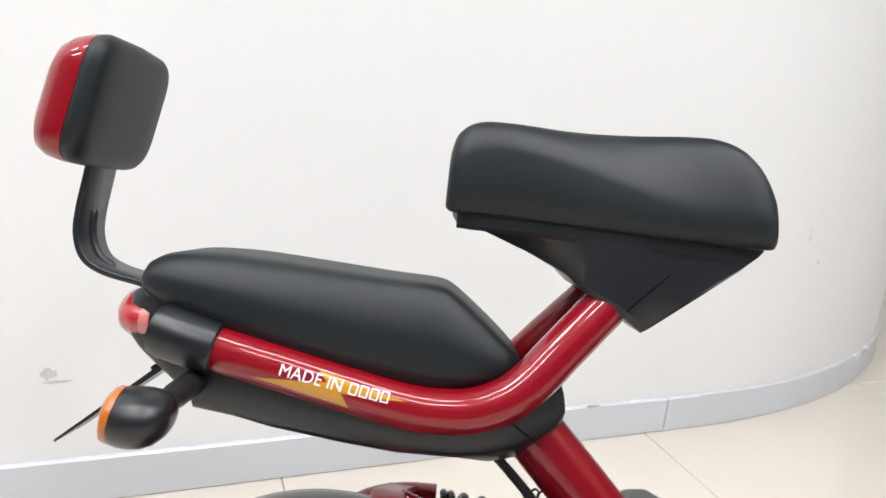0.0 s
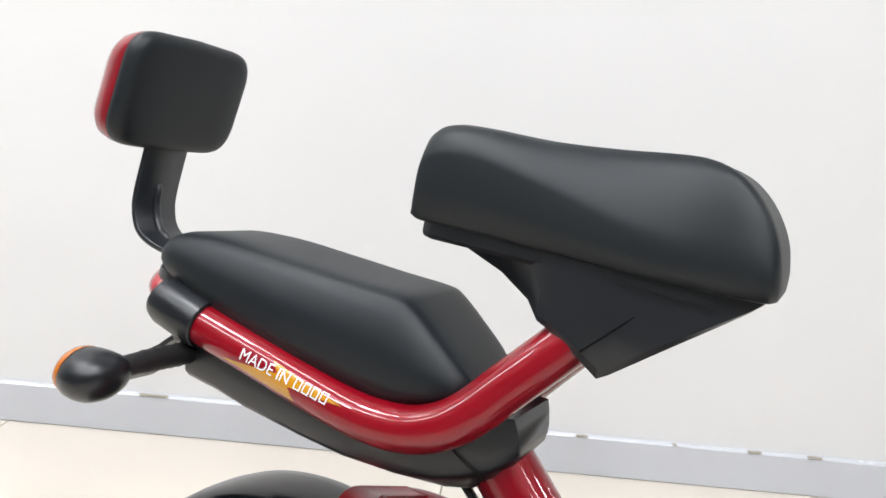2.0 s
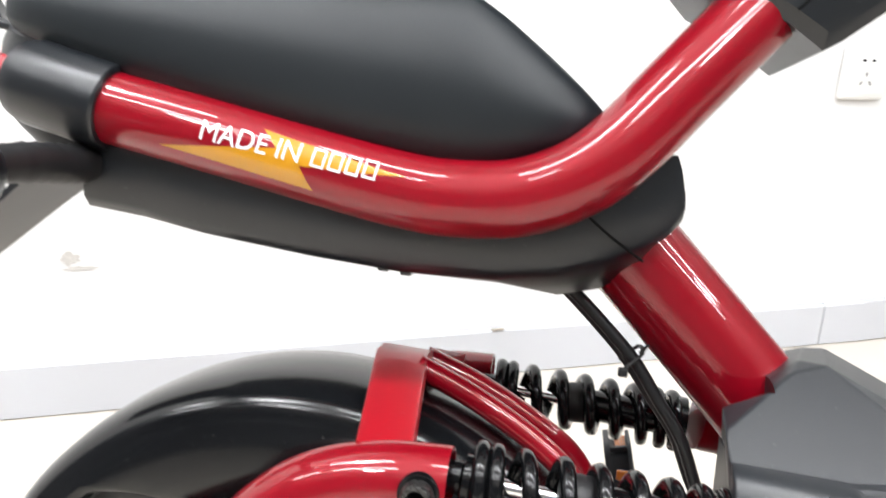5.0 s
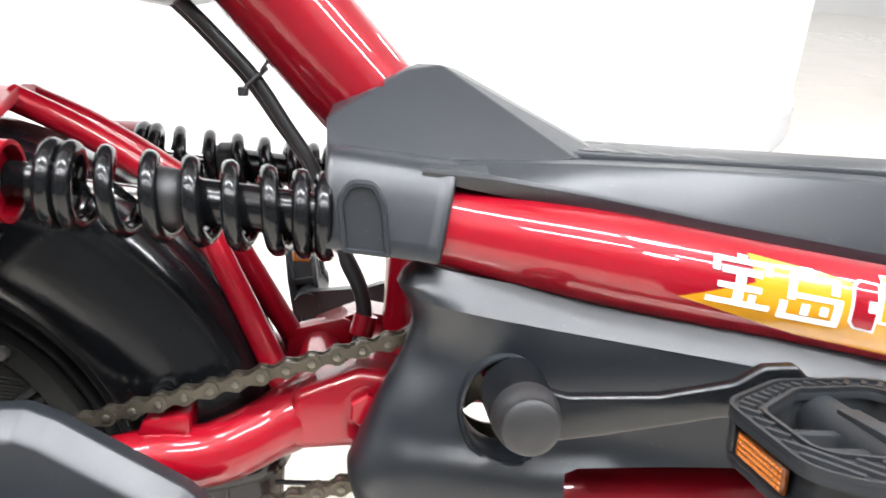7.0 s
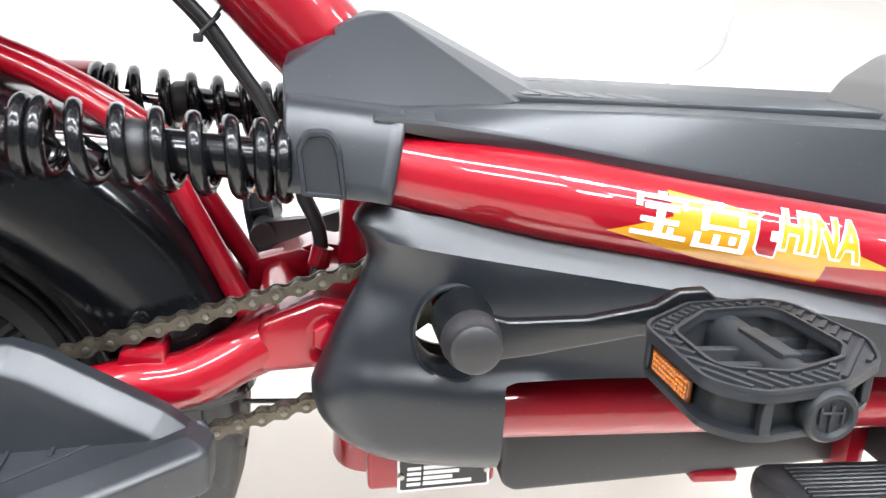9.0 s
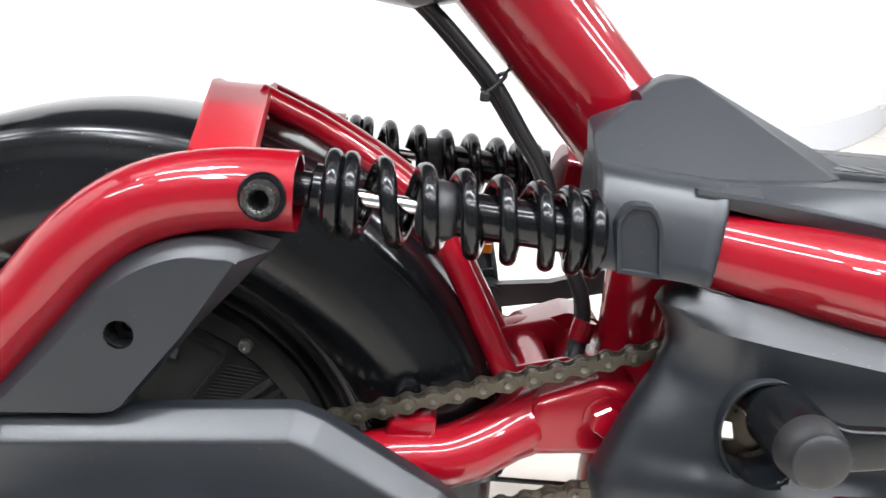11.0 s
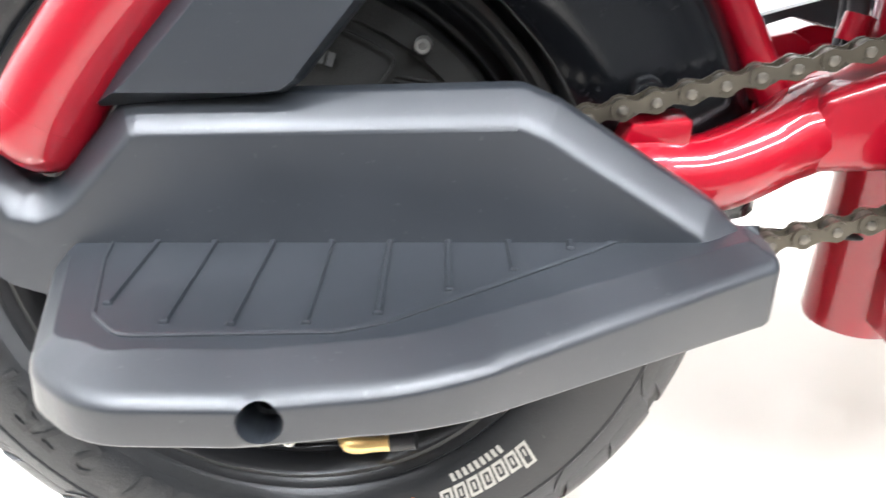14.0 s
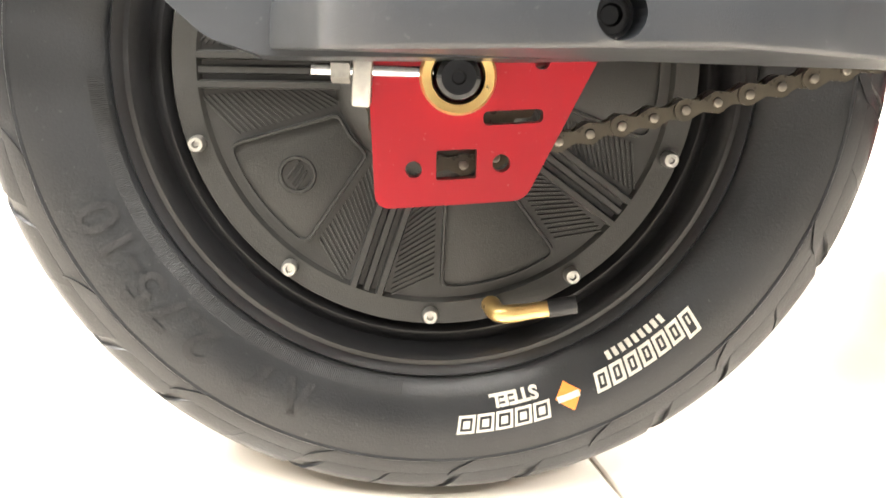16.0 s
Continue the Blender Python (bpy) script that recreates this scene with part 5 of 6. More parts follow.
def pedal(label):
    """A pedal about its own spindle: x forward, y out, z up; two thin rings held apart by posts."""
    out = rounded([(-0.048, -0.027), (-0.015, -0.001), (0.037, 0.006), (0.049, -0.045), (0.039, -0.066), (0.010, -0.086), (-0.028, -0.094), (-0.045, -0.083)], 0.019, 5)
    hole = rounded([(-0.036, -0.035), (-0.011, -0.012), (0.026, -0.006), (0.032, -0.050), (0.023, -0.062), (-0.007, -0.075), (-0.034, -0.070)], 0.010, 4)
    bm = prism(out, 0.0085, 0.0120, axis="z", bevel=0.0008, holes=[hole])
    prism(shrink(out, 0.0015), -0.0052, -0.0085, axis="z", bevel=0.0008, holes=[hole], bm=bm)
    prism(shrink(out, 0.0075), -0.0055, 0.0090, axis="z", holes=[shrink(out, 0.0100)], bm=bm)
    body = part("pedal", bm, PEDAL, bike, label)
    part("pedal_spindle", sweep([(-0.001, 0.014, 0), (0.000, -0.002, 0), (0.001, -0.006, 0), (0.004, -0.030, 0), (0.007, -0.050, 0), (0.007, -0.082, 0)], [0.006, 0.0065, 0.0105, 0.0098, 0.0088, 0.0105], 20), PEDAL, body)
    part("spindle_plate", prism(rounded([(-0.0015, -0.024), (0.0075, -0.024), (0.0120, -0.054), (0.0030, -0.054)], 0.001, 2), 0.006, 0.0104, axis="z", bevel=0.0006), PEDAL, body)
    for x0, x1, y in ((0.012, 0.036, -0.022), (0.012, 0.037, -0.036), (0.012, 0.034, -0.050), (-0.036, -0.004, -0.032), (-0.036, -0.002, -0.048), (-0.036, 0.0, -0.064)):
        part("pedal_bar", block(x0, x1, y - 0.0025, y + 0.0025, -0.0060, 0.004, 0.001), PEDAL, body)
    for edge in (prism(out, 0.0118, 0.0136, axis="z", holes=[shrink(out, 0.0016)]), prism(shrink(hole, -0.0018), 0.0118, 0.0136, axis="z", holes=[hole])):
        part("pedal_rail", edge, PEDAL, body)
    ring = shrink(out, 0.0035)
    for k in (2, 9, 14, 19, 23, 28, 33, 37):
        x, y = ring[k % len(ring)]
        part("pedal_post", block(x - 0.0022, x + 0.0022, y - 0.0022, y + 0.0022, -0.0056, 0.0090, 0.0006, 1), PEDAL, body)
    rim_out, rim_in = shrink(out, 0.0030), shrink(hole, -0.0032)

    def inside(p, poly):
        hit = False
        for a_, b_ in zip(poly, poly[1:] + poly[:1]):
            if (a_[1] > p[1]) != (b_[1] > p[1]) and p[0] < a_[0] + (b_[0] - a_[0]) * (p[1] - a_[1]) / (b_[1] - a_[1]):
                hit = not hit
        return hit

    for lean, wanted in ((radians(-52), -1), (radians(48), 1)):
        d = Vector((math.cos(lean), math.sin(lean)))
        q = Vector((-d.y, d.x))
        for k in range(-17, 18):
            run = []
            for m in range(-60, 61):
                p = Vector((0.0, -0.044)) + q * (k * 0.0056) + d * (m * 0.0012)
                if (p.x - 0.012) * wanted > 0 and inside(p, rim_out) and not inside(p, rim_in):
                    run.append(p)
                elif run:
                    if len(run) > 2:
                        rings = [[(c.x + q.x * w, c.y + q.y * w, z) for w, z in ((-0.0014, 0.0117), (-0.0011, 0.0136), (0.0011, 0.0136), (0.0014, 0.0117))] for c in (run[0], run[-1])]
                        part("pedal_grip", skin(bmesh.new(), rings), PEDAL, body)
                    run = []
    for p0, p1, z0, z1 in (((-0.0443, -0.034), (-0.0427, -0.066), -0.0050, 0.0050), ((0.0468, -0.040), (0.0402, -0.004), -0.0050, 0.0070)):
        p0, p1 = Vector(p0), Vector(p1)
        back = Vector((p1.y - p0.y, p0.x - p1.x)).normalized() * -0.0022
        plate_ob = part("pedal_reflector", hull([(p.x, p.y, z) for p in (p0, p1, p1 + back, p0 + back) for z in (z0, z1)], 0.0006, 1), REFLECTOR, body, "amber reflector")
        bm = bmesh.new()
        nu, nv = 12, 4
        for i in range(nu):
            for j in range(nv):
                corner = []
                for du, dv in ((0.12, 0.12), (0.88, 0.12), (0.88, 0.88), (0.12, 0.88), (0.5, 0.5)):
                    p = p0.lerp(p1, 0.04 + 0.92 * (i + du) / nu) - back * (0.30 if du == 0.5 else 0.02)
                    corner.append(bm.verts.new((p.x, p.y, z0 + 0.0006 + (z1 - z0 - 0.0012) * (j + dv) / nv)))
                for k in range(4):
                    bm.faces.new((corner[k], corner[(k + 1) % 4], corner[4]))
        tagged(part("reflector_cells", bm, AMBER, plate_ob, flat=True), kind="stuff")
    part("spindle_cap", lathe([(0.0, -0.0945), (0.0070, -0.0945), (0.0080, -0.0965), (0.0098, -0.0965), (0.0112, -0.0945), (0.0114, -0.078)], (0.004, 0.006, 0.0008), 28), PEDAL, body, "round black end cap with a raised rim")
    for x0, x1, z0, z1 in ((-0.0052, -0.0040, -0.0035, 0.0035), (-0.0008, 0.0008, -0.0062, 0.0050), (0.0040, 0.0052, -0.0035, 0.0035), (-0.0040, 0.0040, 0.0008, 0.0020)):
        part("cap_bar", block(0.004 + x0, 0.004 + x1, -0.0897, -0.0880, 0.0008 + z0, 0.0008 + z1, 0.0003, 1), PEDAL, body)
    return body


near_pedal = pedal("black plastic pedal with amber reflectors")
near_pedal.matrix_basis = Matrix.Translation((0.4290, -0.1570, 0.3165)) @ Matrix.Rotation(radians(0), 4, "Y")
far_crank = part("crank_boss", sweep([(CR[0], 0.070, CR[1]), (CR[0], 0.135, CR[1])], 0.0120, 22), PLASTIC_FINE, bike, "black crank on the far side")
far_arm = rounded([(0.3200, 0.3150), (0.3220, 0.2950), (0.2500, 0.2765), (0.2110, 0.2690), (0.2010, 0.2700), (0.1990, 0.2800), (0.2050, 0.2860), (0.2500, 0.2915)], 0.005, 3)
part("crank_arm", prism(far_arm, 0.128, 0.141, bevel=0.002), PLASTIC_FINE, far_crank)
part("crank_end", sweep([(0.2065, 0.125, 0.2765), (0.2065, 0.150, 0.2765)], 0.0095, 20), PLASTIC_FINE, far_crank)
far_pedal = copy_thing(near_pedal, Matrix.Translation((0.2065, 0.1500, 0.2765)) @ Matrix.Rotation(radians(78), 4, "Y") @ Matrix.Rotation(math.pi, 4, "X"))
tagged(far_pedal, "black pedal hanging upright beyond the frame")
for x, z in ((0.1997, 0.3082), (0.2162, 0.2529)):
    bm = block(x - 0.0062, x + 0.0062, 0.1480, 0.1520, z - 0.0038, z + 0.0038, 0.0008, 1)
    bmesh.ops.transform(bm, matrix=far_pedal.matrix_basis.inverted(), verts=bm.verts)
    part("pedal_reflector", bm, AMBER, far_pedal, "amber reflector")

# battery case, name plate, folded foot peg
battery = part("battery_case", hull([(x, y, z) for x, z in ((0.3575, 0.2080), (0.3600, 0.1760), (0.3635, 0.1672), (0.3705, 0.1634), (0.4796, 0.1699), (0.5880, 0.1790), (0.5880, 0.2140), (0.3600, 0.2140)) for y in (-0.056, 0.056)], 0.004), BATTERY, bike, "dark grey battery case under the lower tubes")
part("case_tab", block(0.489, 0.520, -0.058, -0.040, 0.1665, 0.1745, 0.002), RED, battery, "small red tab")
part("front_strut", block(0.586, 0.600, -0.070, -0.045, 0.172, 0.222, 0.004), RED, bike, "short red strut")
bracket = part("post_bracket", hull([(x, y, z) for x, z in ((0.2772, 0.2000), (0.2782, 0.1685), (0.3560, 0.1728), (0.3560, 0.2040)) for y in (-0.058, 0.0)], 0.003), RED, bike, "red bracket at the foot of the post")
name_plate = part("name_plate", prism(rounded([(0.2960, 0.1684), (0.3526, 0.1724), (0.3512, 0.1945), (0.2950, 0.1918)], 0.0012, 2), -0.058, -0.0600), WHITE, bracket, "black name plate with unreadable white print")
part("plate_field", prism(rounded([(0.2974, 0.1700), (0.3512, 0.1739), (0.3499, 0.1930), (0.2964, 0.1904)], 0.001, 2), -0.0598, -0.0603), INK, name_plate)
rows = [bar(0.0210, 0.0330, 0.0165, 0.0188)]
for i in range(4):
    y = 0.0128 - i * 0.0036
    rows += [bar(0.0040, 0.0125, y, y + 0.0022), bar(0.0140, 0.0140 + (0.022, 0.022, 0.018, 0.030)[i], y, y + 0.0026)]
part("plate_print", film(shapes(rows, 0.01), lambda u, v: (0.2972 + u, -0.0606, 0.1705 + v + 0.065 * u)), WHITE, name_plate)
for x, z in ((0.2977, 0.1799), (0.3502, 0.1838)):
    part("plate_rivet", lathe([(0.0, -0.0625), (0.0018, -0.062), (0.0022, -0.0600)], (x, 0, z), 14), STEEL, name_plate)
peg_plan = rounded([(0.474, -0.088), (0.470, -0.100), (0.478, -0.122), (0.495, -0.130), (0.640, -0.130), (0.640, -0.088)], 0.008, 4)
peg = part("foot_peg", skin(bmesh.new(), [[(x + 0.035 + 0.012 * k, y + 0.003 * k, z - 0.0145) for x, y in peg_plan] for z, k in ((0.1850, 1.0), (0.1900, 0.35), (0.1990, 0.0), (0.2075, 0.0), (0.2110, 0.10), (0.2120, 0.4))]), BATTERY, bike, "black ribbed rubber foot peg", angle=50)
for i in range(8):
    y = -0.0935 - i * 0.0042
    part("peg_rib", block(0.527, 0.665, y - 0.0013, y + 0.0013, 0.1960, 0.1995, 0.0006, 1), BATTERY, peg)
part("peg_bracket", block(0.603, 0.628, -0.100, -0.050, 0.190, 0.215, 0.003), BATTERY, peg)

# cables down the back of the seat tube
for dy, dx, r in ((-0.005, 0.0, 0.0036), (0.0045, -0.0055, 0.0032)):
    path = spline([(0.128 + dx, dy, 0.4860), (0.1485 + dx, dy, 0.4700), (0.1690 + dx, dy, 0.4510), (0.1850 + dx, dy, 0.4345), (0.2010 + dx * 0.8, dy, 0.4120), (0.2150 + dx * 0.6, dy, 0.3920), (0.2250 + dx * 0.5, dy, 0.3680), (0.2350, dy, 0.3420), (0.2450, dy, 0.3220), (0.2480, dy, 0.3040), (0.2445, dy - 0.005, 0.2860), (0.2360, dy - 0.010, 0.2720)], 5)
    part("cable", sweep(path, [r] * 36 + [r * 1.25] * (len(path) - 36), 12), SOFT_RUBBER, bike, "black rubber cable")
thin = spline([(0.1870, -0.0085, 0.4405), (0.1925, -0.0110, 0.4470), (0.1985, -0.0115, 0.4445), (0.2010, -0.0105, 0.4370)], 5)
part("tie_tail", sweep(thin, 0.0010, 8), SOFT_RUBBER, bike, "curled tail of a cable tie")
part("cable_clip", sweep([(0.2490, -0.006, 0.3080), (0.2465, -0.007, 0.2965)], 0.0068, 14), RED, bike, "red clip band round the cables")
part("brake_cable", sweep(spline([(0.120, -0.020, 0.2080), (0.180, -0.022, 0.2120), (0.2279, -0.020, 0.2110), (0.2700, -0.018, 0.2100)], 4), 0.0016, 8), SOFT_RUBBER, bike, "thin black cable under the chain")
tie = part("cable_tie", sweep(spline([(0.1780, -0.011, 0.4300), (0.1880, -0.009, 0.4400), (0.1870, 0.008, 0.4410), (0.1770, 0.010, 0.4310)], 4), 0.0012, 8), SOFT_RUBBER, bike, "black cable tie")
part("tie_head", block(0.1755, 0.1810, -0.0140, -0.0085, 0.4265, 0.4315, 0.0008, 1), SOFT_RUBBER, tie)

# upper frame: twin tubes under the rear seat, bent up to the saddle
UPPER = [(-0.150, 0.066, 0.5640), (-0.1095, 0.066, 0.5560), (-0.0491, 0.066, 0.5445), (0.0006, 0.066, 0.5345), (0.0500, 0.066, 0.5252), (0.0800, 0.066, 0.5225), (0.1130, 0.066, 0.5252), (0.1412, 0.065, 0.5365), (0.1634, 0.061, 0.5546), (0.1888, 0.053, 0.5850), (0.2227, 0.0415, 0.6250), (0.236, 0.038, 0.6400)]
for side in (-1, 1):
    path = spline([(x, side * y, z) for x, y, z in UPPER], 6)
    up_tube = part("upper_tube", sweep(path, 0.0200, 28), RED, bike, "glossy red bent tube with a yellow flash and lettering" if side < 0 else "glossy red bent tube")
    if side < 0:
        near_upper = up_tube
upper_path = spline([(x, -y, z) for x, y, z in UPPER], 8)


def upper_place(off):
    return on_bar(upper_path, 0.0200, 0, -1, 0.0, off)


u0 = 0.0860
part("flash_film", film(shapes([[(u0 - 0.004, -0.0105), (u0 + 0.0812, -0.0113), (u0 + 0.0723, -0.0005), (u0 + 0.1266, 0.0082), (u0 + 0.0488, 0.0129), (u0 + 0.0582, 0.0048)]]), upper_place(0.0003)), YELLOW, near_upper, "yellow lightning flash film")
word = letters("MADE IN", 0.0145)
for v in word.verts:
    v.co.x = v.co.x * 0.95 + u0 + 0.0170
    v.co.y = v.co.y - 0.0023 + 0.0445 * (v.co.x - u0)
part("word", film(word, upper_place(0.0007)), WHITE, near_upper, "white printed words")
rows = []
for i in range(4):
    rows += ringbar(u0 + 0.0775 + i * 0.0090, u0 + 0.0775 + i * 0.0090 + 0.0070, 0.0011 + 0.00053 * i, 0.0107 + 0.00053 * i, 0.0011)
part("emblem_film", film(shapes(rows, 0.003), upper_place(0.0007)), WHITE, near_upper, "white hollow bars")


# under-seat tray
def tray_ring(x, zb, zt, w, drop):
    return [(x, -w, zt), (x, -w * 1.0, (zb + zt) / 2), (x, -w * 0.97, zb + 0.006), (x, -w * 0.88, zb), (x, -w * 0.4, zb - drop), (x, 0, zb - drop), (x, w * 0.4, zb - drop), (x, w * 0.88, zb), (x, w * 0.97, zb + 0.006), (x, w, (zb + zt) / 2), (x, w, zt)]


TRAY = [(-0.1310, 0.5130, 0.5350, 0.056, 0), (-0.1250, 0.5010, 0.5450, 0.066, 0), (-0.0900, 0.4975, 0.550, 0.067, -0.004), (-0.0546, 0.4915, 0.545, 0.068, -0.006), (0.0051, 0.4850, 0.535, 0.068, -0.004), (0.0546, 0.4810, 0.526, 0.067, 0.0), (0.1035, 0.4815, 0.526, 0.064, 0.006), (0.1373, 0.4855, 0.5350, 0.058, 0.014), (0.1600, 0.4930, 0.5500, 0.052, 0.016), (0.1800, 0.5020, 0.5520, 0.046, 0.012), (0.1925, 0.5112, 0.5530, 0.042, 0.004), (0.1958, 0.5150, 0.5450, 0.040, 0.002), (0.1988, 0.5185, 0.5330, 0.038, 0.0), (0.2000, 0.5210, 0.5270, 0.034, 0.0)]
tray = part("seat_tray", skin(bmesh.new(), [tray_ring(*t) for t in TRAY]), PLASTIC_FINE, bike, "black plastic tray under the rear seat", angle=50)
seam = spline([(0.1480, -0.0575, 0.5200), (0.1620, -0.0525, 0.5090), (0.1800, -0.0450, 0.4970)], 4)
part("tray_seam", sweep(seam, 0.0007, 6), DARKHOLE, tray)
for x in (0.0400, 0.0530):
    part("tray_clip", block(x - 0.0032, x + 0.0032, -0.036, -0.027, 0.4755 + 0.10 * (0.053 - x), 0.4880, 0.0012), PLASTIC_FINE, tray, "small black clip")


# seats
def seat_ring(x, zt, zb, wt, wm, wb, dish=0.0, zm=0.45, lean=0.0, flat=0.0):
    """A cross-section: flat or dished top, shoulders round or (flat = 1) sloped down to a crease, sides that tuck in below."""
    mid = zb + (zt - zb) * zm
    def mix(a, b):
        return a + (b - a) * flat
    half = [(0.0, zt - dish), (wt * 0.45, zt - dish * 0.75), (wt * 0.8, zt - dish * 0.15), (wt, zt - 0.0015), (wt + (wm - wt) * mix(0.30, 0.32), zt - (zt - mid) * mix(0.12, 0.22)), (wt + (wm - wt) * mix(0.62, 0.66), zt - (zt - mid) * mix(0.38, 0.58)), (wm * mix(0.985, 0.975), mid + (zt - mid) * mix(0.25, 0.14)), (wm, mid), (wm * 0.995, mid - (mid - zb) * 0.5), (wb, zb + (mid - zb) * 0.06), (wb * 0.9, zb), (0.0, zb)]
    ring = [(x + lean * (z - zb), -y, z) for y, z in half] + [(x + lean * (z - zb), y, z) for y, z in half[-2:0:-1]]
    return ring


def smooth_sections(rows, per=4):
    pts = []
    arr = np.array(rows, float)
    n = len(arr)
    for i in range(n - 1):
        a, b, c, d = arr[max(i - 1, 0)], arr[i], arr[i + 1], arr[min(i + 2, n - 1)]
        for k in range(per):
            t = k / per
            pts.append(0.5 * (2 * b + (c - a) * t + (2 * a - 5 * b + 4 * c - d) * t ** 2 + (3 * b - a - 3 * c + d) * t ** 3))
    pts.append(arr[-1])
    return [tuple(float(v) for v in p) for p in pts]


REAR = [(-0.1835, 0.6090, 0.6030, 0.030, 0.040, 0.036), (-0.1810, 0.6170, 0.5990, 0.041, 0.055, 0.050), (-0.1720, 0.6265, 0.5945, 0.047, 0.064, 0.060), (-0.1500, 0.6335, 0.5870, 0.052, 0.070, 0.066), (-0.1000, 0.6360, 0.5730, 0.054, 0.074, 0.070), (-0.0300, 0.6330, 0.5580, 0.055, 0.075, 0.071), (0.0300, 0.6300, 0.5470, 0.055, 0.074, 0.070), (0.0750, 0.6285, 0.5400, 0.054, 0.072, 0.067), (0.0920, 0.6220, 0.5390, 0.053, 0.071, 0.065), (0.1180, 0.6030, 0.5430, 0.051, 0.067, 0.060), (0.1400, 0.5850, 0.5520, 0.047, 0.059, 0.054), (0.1540, 0.5720, 0.5600, 0.040, 0.046, 0.044)]
rear_seat = part("rear_seat", skin(bmesh.new(), [seat_ring(*r) for r in smooth_sections(REAR, 4)]), VINYL, bike, "long black vinyl rear seat cushion", angle=75)
part("seat_base", skin(bmesh.new(), [[(x, y, z) for y, z in ((-0.058, zb + 0.004), (-0.060, zb - 0.004), (0.060, zb - 0.004), (0.058, zb + 0.004))] for x, zb in ((-0.175, 0.598), (-0.1, 0.572), (0.0, 0.551), (0.075, 0.5400), (0.13, 0.5480))]), PLASTIC_FINE, rear_seat)

SADDLE = [(0.074, 0.732, 0.701, 0.036, 0.048, 0.046, 0.5, 0), (0.075, 0.748, 0.696, 0.044, 0.056, 0.055, 0.55, 0), (0.081, 0.764, 0.693, 0.049, 0.062, 0.06, 0.6, 0), (0.098, 0.774, 0.6925, 0.052, 0.066, 0.064, 0.66, 0), (0.13, 0.7755, 0.6925, 0.052, 0.068, 0.066, 0.68, 0.1), (0.18, 0.774, 0.6915, 0.048, 0.07, 0.068, 0.58, 0.45), (0.23, 0.7765, 0.6905, 0.043, 0.07, 0.068, 0.42, 0.8), (0.272, 0.78, 0.6895, 0.0472, 0.0708, 0.0685, 0.3, 0.8), (0.2974, 0.78, 0.689, 0.0548, 0.073, 0.0692, 0.28, 0.6), (0.3179, 0.774, 0.6885, 0.059, 0.072, 0.068, 0.32, 0.4), (0.3337, 0.7625, 0.6885, 0.06, 0.072, 0.067, 0.38, 0.3), (0.3467, 0.7465, 0.689, 0.059, 0.07, 0.065, 0.42, 0.2), (0.356, 0.728, 0.6895, 0.055, 0.065, 0.06, 0.45, 0.2), (0.3607, 0.708, 0.691, 0.045, 0.054, 0.049, 0.45, 0.2)]
saddle = part("saddle", skin(bmesh.new(), [seat_ring(*r[:6], dish=0.002, zm=r[6], flat=r[7]) for r in smooth_sections(SADDLE, 5)]), VINYL, bike, "broad black vinyl saddle on a plastic base", angle=75)
BASE = [(0.081, 0.696, 0.6905, 0.046), (0.085, 0.696, 0.6845, 0.051), (0.1119, 0.6955, 0.679, 0.05), (0.1535, 0.6945, 0.664, 0.054), (0.1847, 0.694, 0.65, 0.059), (0.199, 0.6935, 0.638, 0.0628), (0.21, 0.693, 0.633, 0.063), (0.235, 0.693, 0.619, 0.0632), (0.2525, 0.6925, 0.607, 0.0615), (0.2605, 0.6925, 0.612, 0.0605), (0.3025, 0.692, 0.646, 0.061), (0.3315, 0.692, 0.669, 0.0585), (0.3465, 0.6915, 0.681, 0.052), (0.353, 0.6915, 0.687, 0.046)]


def base_ring(x, zt, zb, w):
    neck = max(0.0, min(1.0, (x - 0.165) / 0.035))
    low = 0.62 + 0.38 * neck
    half = [(0.0, zt), (w, zt), (w, zt - (zt - zb) * 0.2), (w * (0.35 + 0.65 * low), zt - (zt - zb) * 0.55), (w * low, zb + (zt - zb) * 0.10), (w * low * 0.93, zb), (0.0, zb)]
    return [(x, -y, z) for y, z in half] + [(x, y, z) for y, z in half[-2:0:-1]]


saddle_base = part("saddle_base", skin(bmesh.new(), [base_ring(*b) for b in BASE]), PLASTIC_FINE, saddle, "black plastic saddle base that clamps the tubes", angle=32)
lip = [(0.0855, 0.9)] + [(r[0], 1.0) for r in SADDLE[3:-4]] + [(0.3400, 0.85)]
rings = []
for x, k in lip:
    near = min(SADDLE, key=lambda r: abs(r[0] - x))
    w, z = (near[5] - 0.0065) * k, near[2]
    rings.append([(x, -w, z + 0.002), (x, -w, z - 0.0095), (x, -(w - 0.0035), z - 0.0130), (x, w - 0.0035, z - 0.0130), (x, w, z - 0.0095), (x, w, z + 0.002)])
part("base_lip", skin(bmesh.new(), rings), PLASTIC_FINE, saddle_base, "black plastic tray under the saddle")
part("base_seam", sweep([(0.2375, -0.0632, 0.6245), (0.2680, -0.0603, 0.6560), (0.2985, -0.0578, 0.6900)], 0.0007, 6), DARKHOLE, saddle_base)

